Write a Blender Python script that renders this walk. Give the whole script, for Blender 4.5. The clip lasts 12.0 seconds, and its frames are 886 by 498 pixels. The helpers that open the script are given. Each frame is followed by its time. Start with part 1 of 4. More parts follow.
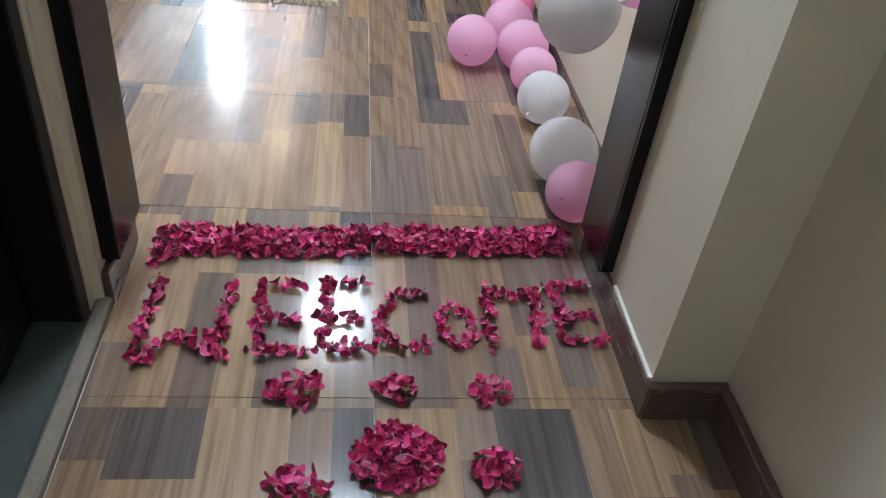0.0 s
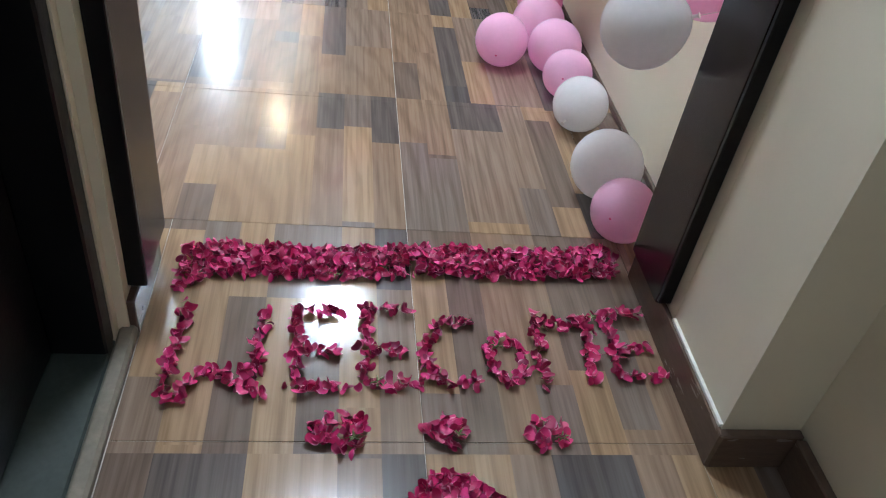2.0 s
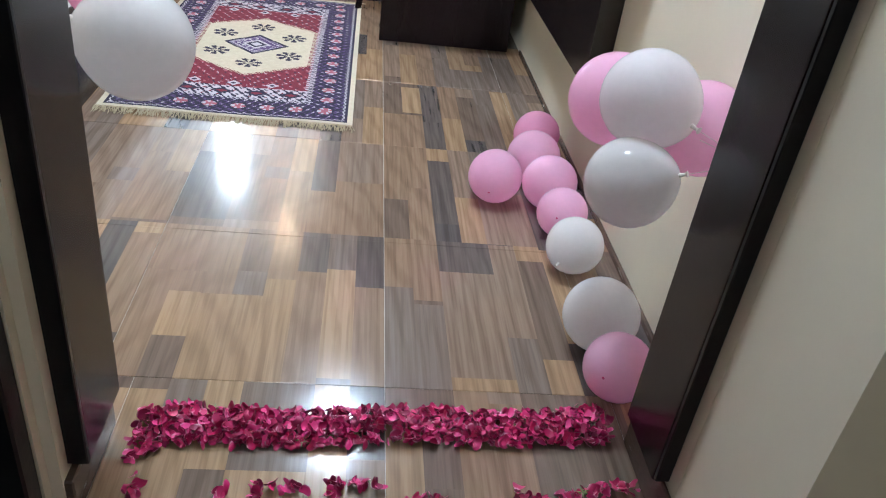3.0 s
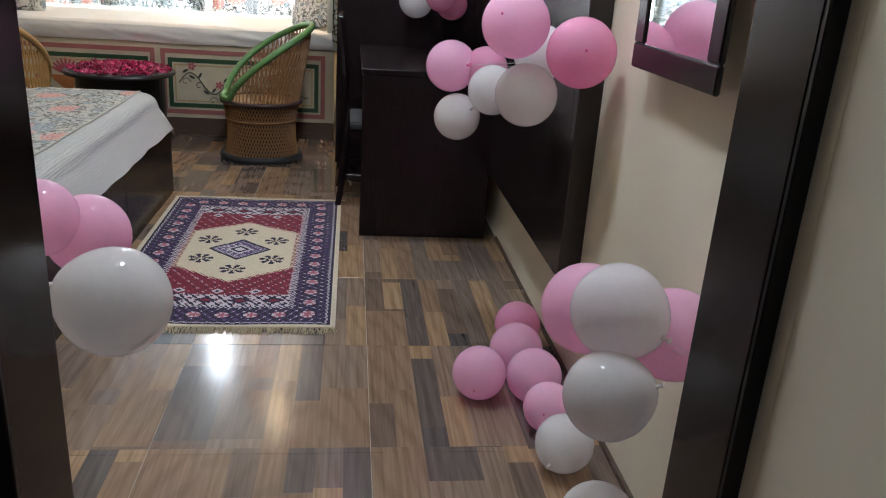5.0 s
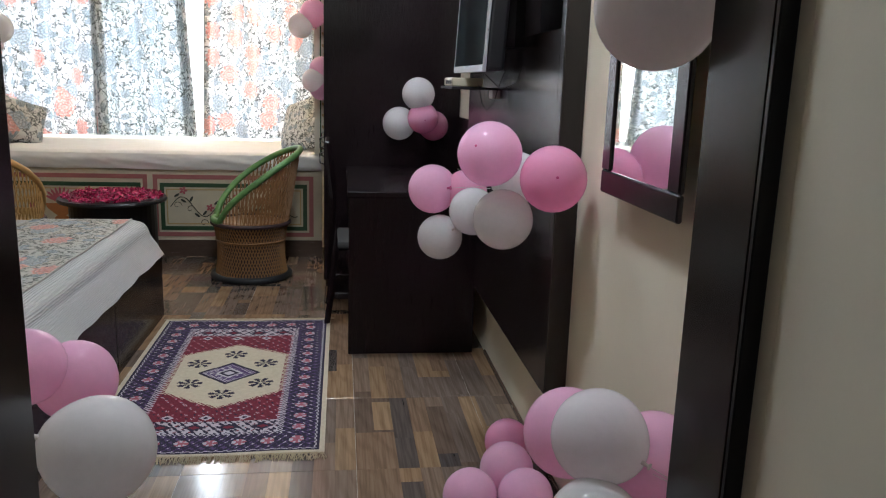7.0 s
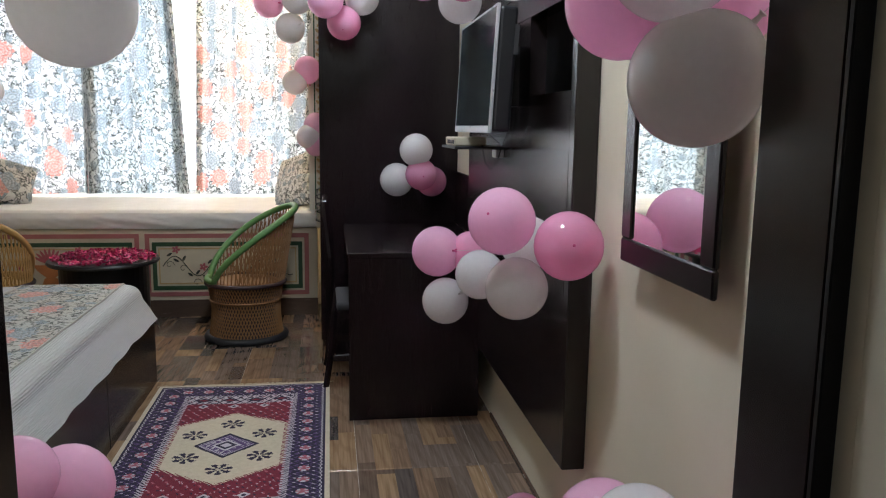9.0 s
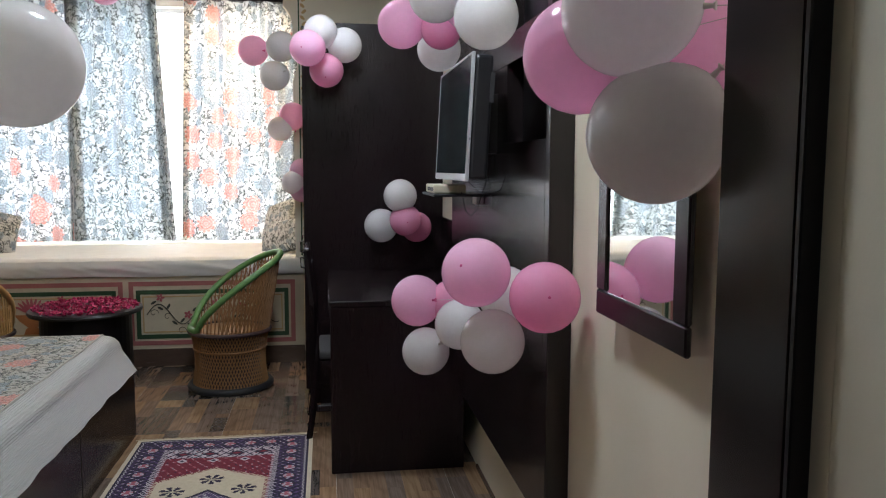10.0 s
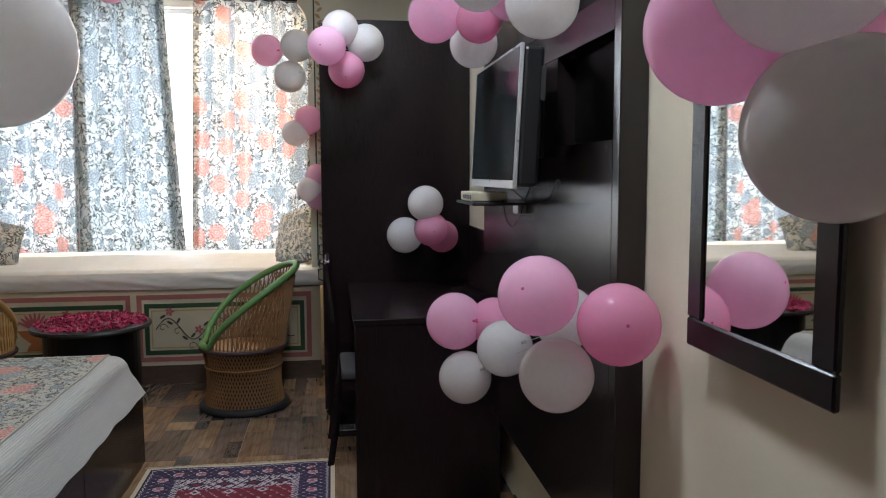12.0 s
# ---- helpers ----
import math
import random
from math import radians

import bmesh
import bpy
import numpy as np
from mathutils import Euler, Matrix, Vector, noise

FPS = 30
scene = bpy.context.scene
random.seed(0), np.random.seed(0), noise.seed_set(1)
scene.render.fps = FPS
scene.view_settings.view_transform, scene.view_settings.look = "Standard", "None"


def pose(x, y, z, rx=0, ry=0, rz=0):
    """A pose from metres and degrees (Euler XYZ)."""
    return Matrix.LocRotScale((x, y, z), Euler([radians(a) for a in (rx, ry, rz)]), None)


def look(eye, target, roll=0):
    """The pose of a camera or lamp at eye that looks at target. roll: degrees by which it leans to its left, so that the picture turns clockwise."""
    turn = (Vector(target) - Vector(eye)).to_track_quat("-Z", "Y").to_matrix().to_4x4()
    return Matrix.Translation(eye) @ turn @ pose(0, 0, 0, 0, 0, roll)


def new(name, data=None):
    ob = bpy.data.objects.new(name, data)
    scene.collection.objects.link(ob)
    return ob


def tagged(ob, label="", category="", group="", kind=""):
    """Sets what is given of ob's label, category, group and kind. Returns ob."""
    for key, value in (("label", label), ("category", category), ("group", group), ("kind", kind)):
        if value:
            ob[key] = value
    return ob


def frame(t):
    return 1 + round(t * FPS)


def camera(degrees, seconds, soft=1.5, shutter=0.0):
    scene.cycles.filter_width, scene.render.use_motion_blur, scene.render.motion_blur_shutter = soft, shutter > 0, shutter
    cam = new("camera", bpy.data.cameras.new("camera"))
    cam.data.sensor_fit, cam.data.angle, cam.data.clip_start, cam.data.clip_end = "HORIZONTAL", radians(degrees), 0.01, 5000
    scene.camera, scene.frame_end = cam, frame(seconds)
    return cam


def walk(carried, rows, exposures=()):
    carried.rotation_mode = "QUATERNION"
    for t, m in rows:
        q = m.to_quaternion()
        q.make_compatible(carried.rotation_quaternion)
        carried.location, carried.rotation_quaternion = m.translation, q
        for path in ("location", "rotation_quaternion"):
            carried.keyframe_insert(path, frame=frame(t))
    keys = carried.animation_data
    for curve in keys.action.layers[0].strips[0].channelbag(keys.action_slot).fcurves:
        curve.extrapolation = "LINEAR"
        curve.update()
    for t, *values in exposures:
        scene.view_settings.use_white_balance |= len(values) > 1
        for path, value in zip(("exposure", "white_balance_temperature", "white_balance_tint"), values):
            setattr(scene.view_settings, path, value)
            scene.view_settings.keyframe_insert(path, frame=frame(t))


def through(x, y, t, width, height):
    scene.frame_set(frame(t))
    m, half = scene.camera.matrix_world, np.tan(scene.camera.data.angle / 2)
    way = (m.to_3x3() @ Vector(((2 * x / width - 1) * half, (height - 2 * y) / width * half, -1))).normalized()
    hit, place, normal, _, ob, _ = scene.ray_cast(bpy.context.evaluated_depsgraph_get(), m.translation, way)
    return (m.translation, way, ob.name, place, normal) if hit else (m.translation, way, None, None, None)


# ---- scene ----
cam = camera(59.2, 12.0, soft=1.1)
PATH = [
    (0, (-0.064, -1.599, 1.144), (0.187, -0.037, -0.08), 7.3),
    (0.5, (-0.089, -1.559, 1.147), (0.167, 0.007, -0.071), 7.6),
    (1, (-0.124, -1.525, 1.126), (0.145, 0.024, -0.111), 8.3),
    (1.5, (-0.161, -1.484, 1.126), (0.115, 0.05, -0.127), 8.5),
    (2, (-0.185, -1.44, 1.135), (0.11, 0.085, -0.125), 9.4),
    (2.5, (-0.143, -1.355, 1.156), (0.124, 0.246, -0.013), 8.6),
    (3, (-0.098, -1.29, 1.175), (0.141, 0.393, 0.122), 8.0),
    (3.5, (-0.08, -1.244, 1.21), (0.128, 0.511, 0.273), 6.2),
    (5.5, (-0.08, -1.272, 1.304), (0.18, 0.615, 0.692), 3.0),
    (6, (-0.075, -1.291, 1.322), (0.187, 0.615, 0.776), 2.2),
    (6.5, (-0.066, -1.302, 1.341), (0.196, 0.622, 0.864), 2.1),
    (7, (-0.058, -1.295, 1.356), (0.202, 0.643, 0.936), 1.8),
    (9, (-0.103, -1.176, 1.409), (0.182, 0.78, 1.102), 0.8),
    (9.5, (-0.082, -1.158, 1.432), (0.219, 0.804, 1.182), 0.3),
    (10, (-0.033, -1.132, 1.436), (0.263, 0.836, 1.231), 0.2),
    (10.5, (0.027, -1.08, 1.43), (0.239, 0.899, 1.241), -0.1),
    (11, (0.003, -0.994, 1.413), (0.126, 0.993, 1.223), -0.5),
    (11.5, (-0.082, -0.872, 1.428), (0.122, 1.108, 1.228), -0.3),
    (12, (-0.103, -0.822, 1.442), (0.175, 1.149, 1.248), -0.2),
]
EXPOSURES = [(t, stops, 5650 if t < 4 else 6050, 8 if t < 4 else 11) for t, stops in ((0.0, 1.6), (2.0, 1.6), (3.5, 1.5), (4.5, 0.9), (5.5, 0.5), (7.0, 0.43), (9.0, 0.36), (12.0, 0.17))]
walk(cam, [(t, look(eye, target, roll)) for t, eye, target, roll in PATH], EXPOSURES)

# ---- light ----
world = bpy.data.worlds.new("sky")
scene.world = world
world.use_nodes = True
wn = world.node_tree.nodes
sky = wn.new("ShaderNodeTexSky")
sky.sky_type, sky.sun_disc = "NISHITA", False
sky.sun_elevation, sky.sun_rotation = radians(50), radians(20)
world.node_tree.links.new(sky.outputs[0], wn["Background"].inputs[0])
wn["Background"].inputs[1].default_value = 0.1


def area(name, m, sx, sy, watts, col):
    d = bpy.data.lights.new(name, "AREA")
    d.shape, d.size, d.size_y, d.energy, d.color = "RECTANGLE", sx, sy, watts, col
    ob = new(name, d)
    ob.matrix_world = m
    return ob


ENTRY_W = 18
WINDOW_W, ROOM_W, SPOT_W, HALL_W = 33, 17, 16, 3.9
area("window_light", look((-1.65, 6.03, 1.8), (-1.65, 0, 1.2)), 2.4, 1.9, WINDOW_W, (0.88, 0.95, 1.0))
area("ceiling_light_glow", look((-0.12, 2.62, 2.80), (-0.12, 2.62, 0)), 0.15, 0.15, ROOM_W, (0.86, 0.94, 1.0))
area("entry_light_glow", look((-0.1, 0.7, 2.80), (-0.1, 0.7, 0)), 0.24, 0.24, ENTRY_W, (0.86, 0.94, 1.0))
area("alcove_light_glow", look((-0.62, 5.2, 2.78), (-0.8, 5.5, 0)), 0.14, 0.14, SPOT_W, (1.0, 0.72, 0.40))
# added lamp, out of view behind the camera, to brighten the corridor
area("hall_light_glow", look((-0.42, -2.3, 2.55), (-0.42, -2.2, 0)), 0.36, 0.46, HALL_W, (0.90, 0.96, 1.0))


# ---- materials ----
def tree(name):
    m = bpy.data.materials.new(name)
    m.use_nodes = True
    return m, m.node_tree, m.node_tree.nodes["Principled BSDF"]


def nd(nt, kind, **kw):
    n = nt.nodes.new("ShaderNode" + kind)
    for k, v in kw.items():
        if k == "operation":
            n.operation = v
        elif k == "blend":
            n.data_type, n.blend_type = "RGBA", v
        elif k == "dims":
            n.noise_dimensions = v
    return n


def math2(nt, op, a, b=None):
    n = nd(nt, "Math", operation=op)
    for i, v in enumerate((a, b)):
        if v is None:
            continue
        if isinstance(v, (int, float)):
            n.inputs[i].default_value = v
        else:
            nt.links.new(v, n.inputs[i])
    return n.outputs[0]


def ramp(nt, fac, stops, mode="LINEAR"):
    n = nd(nt, "ValToRGB")
    n.color_ramp.interpolation = mode
    e = n.color_ramp.elements
    while len(e) < len(stops):
        e.new(0.5)
    for i, (p, c) in enumerate(stops):
        e[i].position = p
        e[i].color = (*c, 1)
    nt.links.new(fac, n.inputs[0])
    return n.outputs[0]


def mixc(nt, fac, a, b, blend="MIX"):
    n = nd(nt, "Mix", blend=blend)
    for s, v in ((0, fac), (6, a), (7, b)):
        if isinstance(v, (int, float)):
            n.inputs[s].default_value = v
        elif isinstance(v, tuple):
            n.inputs[s].default_value = (*v, 1)
        else:
            nt.links.new(v, n.inputs[s])
    return n.outputs[2]


def noise_of(nt, vec, scale, detail=3, rough=0.55):
    n = nd(nt, "TexNoise")
    n.inputs["Scale"].default_value, n.inputs["Detail"].default_value = scale, detail
    n.inputs["Roughness"].default_value = rough
    nt.links.new(vec, n.inputs["Vector"])
    return n.outputs[0]


def scaled(nt, vec, sx, sy, sz):
    n = nd(nt, "VectorMath", operation="MULTIPLY")
    nt.links.new(vec, n.inputs[0])
    n.inputs[1].default_value = (sx, sy, sz)
    return n.outputs[0]


def position(nt):
    return nd(nt, "NewGeometry").outputs["Position"]


def bump(nt, bsdf, height, strength=0.2, dist=0.002):
    n = nd(nt, "Bump")
    n.inputs["Strength"].default_value, n.inputs["Distance"].default_value = strength, dist
    nt.links.new(height, n.inputs["Height"])
    nt.links.new(n.outputs[0], bsdf.inputs["Normal"])


def plain(name, c, rough=0.5, metal=0.0, vary=0.12, scale=14.0, grain=90.0, relief=0.15, spec=0.5, stretch=(1, 1, 1)):
    """Painted, cast or woven surface with stains at one scale and grain at another."""
    m, nt, b = tree(name)
    p = scaled(nt, position(nt), *stretch)
    big, fine = noise_of(nt, p, scale, 4), noise_of(nt, p, grain, 2)
    dark = tuple(v * (1 - 2 * vary) for v in c)
    lite = tuple(min(1, v * (1 + vary)) for v in c)
    col = mixc(nt, big, dark, lite)
    col = mixc(nt, 0.25 * min(1, vary * 5), col, ramp(nt, fine, [(0.3, dark), (0.7, lite)]))
    nt.links.new(col, b.inputs["Base Color"])
    b.inputs["Metallic"].default_value, b.inputs["Specular IOR Level"].default_value = metal, spec
    r = nd(nt, "MapRange")
    r.inputs[3].default_value, r.inputs[4].default_value = max(0.02, rough - 0.08), min(1, rough + 0.08)
    nt.links.new(big, r.inputs[0])
    nt.links.new(r.outputs[0], b.inputs["Roughness"])
    bump(nt, b, fine, relief)
    return m


def floor_wood(name, tint=1.0):
    m, nt, b = tree(name)
    pos = position(nt)
    sep = nd(nt, "SeparateXYZ")
    nt.links.new(pos, sep.inputs[0])
    x, y = sep.outputs[0], sep.outputs[1]
    col = math2(nt, "FLOOR", math2(nt, "DIVIDE", x, 0.0757))
    pair = math2(nt, "FLOOR", math2(nt, "DIVIDE", x, 0.1514))
    tile = math2(nt, "FLOOR", math2(nt, "DIVIDE", math2(nt, "ADD", y, 20 * 0.63), 0.63))
    pv = nd(nt, "CombineXYZ")
    nt.links.new(pair, pv.inputs[0]), nt.links.new(math2(nt, "FLOOR", math2(nt, "DIVIDE", y, 0.315)), pv.inputs[1])
    pw = nd(nt, "TexWhiteNoise", dims="2D")
    nt.links.new(pv.outputs[0], pw.inputs["Vector"])
    wide = math2(nt, "GREATER_THAN", pw.outputs[0], 0.6)
    even = math2(nt, "SUBTRACT", col, math2(nt, "MULTIPLY", pair, 2))
    col = math2(nt, "SUBTRACT", col, math2(nt, "MULTIPLY", wide, even))
    c1 = nd(nt, "TexWhiteNoise", dims="2D")
    cmb0 = nd(nt, "CombineXYZ")
    nt.links.new(col, cmb0.inputs[0]), nt.links.new(tile, cmb0.inputs[1])
    nt.links.new(cmb0.outputs[0], c1.inputs["Vector"])
    row = math2(nt, "FLOOR", math2(nt, "ADD", math2(nt, "DIVIDE", y, 0.43), math2(nt, "MULTIPLY", c1.outputs[0], 9.0)))
    cmb = nd(nt, "CombineXYZ")
    nt.links.new(col, cmb.inputs[0]), nt.links.new(row, cmb.inputs[1]), nt.links.new(tile, cmb.inputs[2])
    w = nd(nt, "TexWhiteNoise", dims="3D")
    nt.links.new(cmb.outputs[0], w.inputs["Vector"])
    seed = w.outputs[0]
    tones = [(0.0, (0.150, 0.104, 0.070)), (0.14, (0.235, 0.152, 0.088)), (0.32, (0.180, 0.134, 0.096)), (0.46, (0.300, 0.192, 0.100)),
             (0.60, (0.110, 0.086, 0.068)), (0.70, (0.225, 0.155, 0.100)), (0.84, (0.088, 0.072, 0.060)), (0.92, (0.330, 0.215, 0.112))]
    base = ramp(nt, seed, [(p, (c[0] * tint, c[1] * tint * 1.01, c[2] * tint * 1.12)) for p, c in tones], "CONSTANT")
    off = nd(nt, "VectorMath", operation="ADD")
    nt.links.new(scaled(nt, pos, 120, 3.0, 1), off.inputs[0])
    so = nd(nt, "VectorMath", operation="SCALE")
    nt.links.new(w.outputs[1], so.inputs[0])
    so.inputs["Scale"].default_value = 60
    nt.links.new(so.outputs[0], off.inputs[1])
    g = noise_of(nt, off.outputs[0], 1.0, 5, 0.6)
    wave = nd(nt, "TexWave")
    wave.inputs["Scale"].default_value, wave.inputs["Distortion"].default_value, wave.inputs["Detail"].default_value = 0.07, 14.0, 3
    wave.inputs["Detail Scale"].default_value = 0.35
    nt.links.new(off.outputs[0], wave.inputs["Vector"])
    shade = ramp(nt, g, [(0.32, (0.72, 0.70, 0.68)), (0.58, (1.08, 1.08, 1.08))])
    shade2 = ramp(nt, wave.outputs[1], [(0.0, (0.86, 0.85, 0.84)), (0.4, (1.03, 1.03, 1.03))])
    arcs = nd(nt, "TexWave")
    arcs.wave_type, arcs.rings_direction = "RINGS", "Z"
    arcs.inputs["Scale"].default_value, arcs.inputs["Distortion"].default_value, arcs.inputs["Detail"].default_value = 8.0, 3.0, 2
    arcs.inputs["Detail Scale"].default_value = 3.0
    centre = nd(nt, "VectorMath", operation="MULTIPLY_ADD")
    nt.links.new(w.outputs[1], centre.inputs[0])
    centre.inputs[1].default_value = (1.3, 0.6, 0)
    nt.links.new(scaled(nt, pos, 1, 0.2, 0), centre.inputs[2])
    nt.links.new(centre.outputs[0], arcs.inputs["Vector"])
    base = mixc(nt, 0.45, base, ramp(nt, arcs.outputs[1], [(0.0, (0.70, 0.67, 0.64)), (0.55, (1.03, 1.03, 1.03))]), "MULTIPLY")
    colr = mixc(nt, 0.6, mixc(nt, 0.85, base, shade, "MULTIPLY"), shade2, "MULTIPLY")
    nt.links.new(colr, b.inputs["Base Color"])
    b.inputs["Specular IOR Level"].default_value = 0.8
    smear = noise_of(nt, pos, 5, 3)
    r = nd(nt, "MapRange")
    r.inputs[3].default_value, r.inputs[4].default_value = 0.10, 0.18
    nt.links.new(smear, r.inputs[0])
    nt.links.new(r.outputs[0], b.inputs["Roughness"])
    bump(nt, b, g, 0.05, 0.001)
    return m


def floral(name, through=0.0, ground=(0.82, 0.82, 0.80), scale=1.0, warm=0.58, wash=0.35):
    """White cotton printed with inked chrysanthemums, leaves and stems; blooms past warm in their draw are coral, the rest grey-blue."""
    m, nt, b = tree(name)
    uv = scaled(nt, nd(nt, "TexCoord").outputs["UV"], scale, scale, 0)
    warp = nd(nt, "TexNoise")
    warp.inputs["Scale"].default_value, warp.inputs["Detail"].default_value = 16, 3
    nt.links.new(uv, warp.inputs["Vector"])
    add = nd(nt, "VectorMath", operation="MULTIPLY_ADD")
    nt.links.new(warp.outputs[1], add.inputs[0])
    add.inputs[1].default_value = (0.045, 0.045, 0)
    nt.links.new(uv, add.inputs[2])
    v = add.outputs[0]

    def blooms(sc, size, n):
        """Rings of petals round each cell's own point: inside, ink, tone, draw."""
        c = nd(nt, "TexVoronoi")
        c.voronoi_dimensions = "2D"
        c.inputs["Scale"].default_value = sc
        nt.links.new(v, c.inputs["Vector"])
        off = nd(nt, "VectorMath", operation="SUBTRACT")
        nt.links.new(v, off.inputs[0]), nt.links.new(c.outputs["Position"], off.inputs[1])
        sp = nd(nt, "SeparateXYZ")
        nt.links.new(off.outputs[0], sp.inputs[0])
        ang = math2(nt, "ARCTAN2", sp.outputs[1], sp.outputs[0])
        d = math2(nt, "DIVIDE", c.outputs["Distance"], size * sc)
        ring = math2(nt, "MULTIPLY", d, 4.0)
        half = math2(nt, "MULTIPLY", math2(nt, "FLOOR", ring), 0.5)
        ph = math2(nt, "FRACT", math2(nt, "ADD", math2(nt, "MULTIPLY", ang, n / 6.2832), half))
        tri = math2(nt, "MULTIPLY", math2(nt, "ABSOLUTE", math2(nt, "SUBTRACT", ph, 0.5)), 2.0)
        inr = math2(nt, "ADD", math2(nt, "FRACT", ring), math2(nt, "MULTIPLY", tri, 0.35))
        ink = math2(nt, "MAXIMUM", math2(nt, "GREATER_THAN", tri, 0.80), math2(nt, "GREATER_THAN", inr, 0.95))
        inside = math2(nt, "LESS_THAN", math2(nt, "ADD", d, math2(nt, "MULTIPLY", tri, 0.28)), 1.0)
        draw = nd(nt, "SeparateColor")
        nt.links.new(c.outputs["Color"], draw.inputs[0])
        return inside, math2(nt, "MULTIPLY", ink, inside), inr, draw.outputs[0]

    inside, ink, tone, draw = blooms(4.6, 0.088, 11)
    coral = math2(nt, "MULTIPLY", inside, math2(nt, "GREATER_THAN", draw, warm))
    grey = math2(nt, "MULTIPLY", inside, math2(nt, "LESS_THAN", draw, 0.40))
    some = math2(nt, "MAXIMUM", coral, grey)
    inside2, ink2, tone2, draw2 = blooms(9.5, 0.036, 7)
    small = math2(nt, "MULTIPLY", inside2, math2(nt, "GREATER_THAN", draw2, 0.45))
    stem = noise_of(nt, v, 15, 4, 0.6)
    line = ramp(nt, stem, [(0.462, (0, 0, 0)), (0.482, (1, 1, 1)), (0.508, (1, 1, 1)), (0.528, (0, 0, 0))])
    fine = noise_of(nt, v, 34, 3, 0.6)
    line2 = ramp(nt, fine, [(0.555, (0, 0, 0)), (0.575, (1, 1, 1)), (0.595, (0, 0, 0))])
    leafn = nd(nt, "TexVoronoi")
    leafn.inputs["Scale"].default_value = 1.0
    nt.links.new(scaled(nt, v, 30, 17, 1), leafn.inputs["Vector"])
    lf = ramp(nt, leafn.outputs["Distance"], [(0.30, (1, 1, 1)), (0.40, (0, 0, 0))])
    lp = nd(nt, "SeparateColor")
    nt.links.new(leafn.outputs["Color"], lp.inputs[0])
    leaf = math2(nt, "MULTIPLY", lf, math2(nt, "GREATER_THAN", lp.outputs[0], 0.25))
    cloud = ramp(nt, noise_of(nt, v, 5, 2), [(0.42, (0, 0, 0)), (0.62, (1, 1, 1))])
    c = mixc(nt, math2(nt, "MULTIPLY", cloud, wash), ground, (0.42, 0.46, 0.46))
    c = mixc(nt, math2(nt, "MULTIPLY", leaf, 0.62), c, (0.12, 0.14, 0.115))
    c = mixc(nt, math2(nt, "MULTIPLY", line2, 0.8), c, (0.08, 0.085, 0.08))
    c = mixc(nt, math2(nt, "MULTIPLY", line, 0.95), c, (0.025, 0.028, 0.025))
    c = mixc(nt, math2(nt, "MULTIPLY", small, 0.75), c, (0.30, 0.36, 0.40))
    c = mixc(nt, math2(nt, "MULTIPLY", math2(nt, "MULTIPLY", ink2, small), 0.8), c, (0.06, 0.065, 0.06))
    c = mixc(nt, math2(nt, "MULTIPLY", grey, 0.8), c, ramp(nt, tone, [(0.1, (0.14, 0.18, 0.22)), (0.9, (0.46, 0.52, 0.55))]))
    c = mixc(nt, math2(nt, "MULTIPLY", coral, 0.82), c, ramp(nt, tone, [(0.1, (0.60, 0.13, 0.09)), (0.9, (0.76, 0.46, 0.39))]))
    c = mixc(nt, math2(nt, "MULTIPLY", math2(nt, "MULTIPLY", ink, some), 0.55), c, (0.10, 0.06, 0.05))
    nt.links.new(c, b.inputs["Base Color"])
    b.inputs["Roughness"].default_value = 0.85
    bump(nt, b, noise_of(nt, uv, 300, 2), 0.1, 0.001)
    if through:
        t = nd(nt, "BsdfTranslucent")
        nt.links.new(c, t.inputs[0])
        mx = nd(nt, "MixShader")
        mx.inputs[0].default_value = through
        nt.links.new(b.outputs[0], mx.inputs[1]), nt.links.new(t.outputs[0], mx.inputs[2])
        nt.links.new(mx.outputs[0], nt.nodes["Material Output"].inputs[0])
    return m


def rubber(name, c, through=0.4):
    m, nt, b = tree(name)
    n = noise_of(nt, nd(nt, "TexCoord").outputs["Object"], 6, 2)
    col = mixc(nt, n, tuple(v * 0.92 for v in c), c)
    nt.links.new(col, b.inputs["Base Color"])
    b.inputs["Roughness"].default_value = 0.09
    t = nd(nt, "BsdfTranslucent")
    nt.links.new(col, t.inputs[0])
    mx = nd(nt, "MixShader")
    mx.inputs[0].default_value = through
    nt.links.new(b.outputs[0], mx.inputs[1]), nt.links.new(t.outputs[0], mx.inputs[2])
    nt.links.new(mx.outputs[0], nt.nodes["Material Output"].inputs[0])
    return m


def veneer(name, c, rough=0.2, axis=(60, 60, 3), spec=0.45, relief=0.12):
    """Dark stained veneer with fine upright grain under lacquer."""
    m, nt, b = tree(name)
    p = scaled(nt, position(nt), *axis)
    g = noise_of(nt, p, 4, 4, 0.6)
    col = ramp(nt, g, [(0.3, tuple(v * 0.6 for v in c)), (0.7, tuple(v * 1.35 for v in c))])
    nt.links.new(col, b.inputs["Base Color"])
    b.inputs["Specular IOR Level"].default_value = spec
    dust = noise_of(nt, p, 9, 2)
    r = nd(nt, "MapRange")
    r.inputs[3].default_value, r.inputs[4].default_value = rough - 0.03, rough + 0.05
    nt.links.new(dust, r.inputs[0])
    nt.links.new(r.outputs[0], b.inputs["Roughness"])
    bump(nt, b, g, relief, 0.001)
    return m


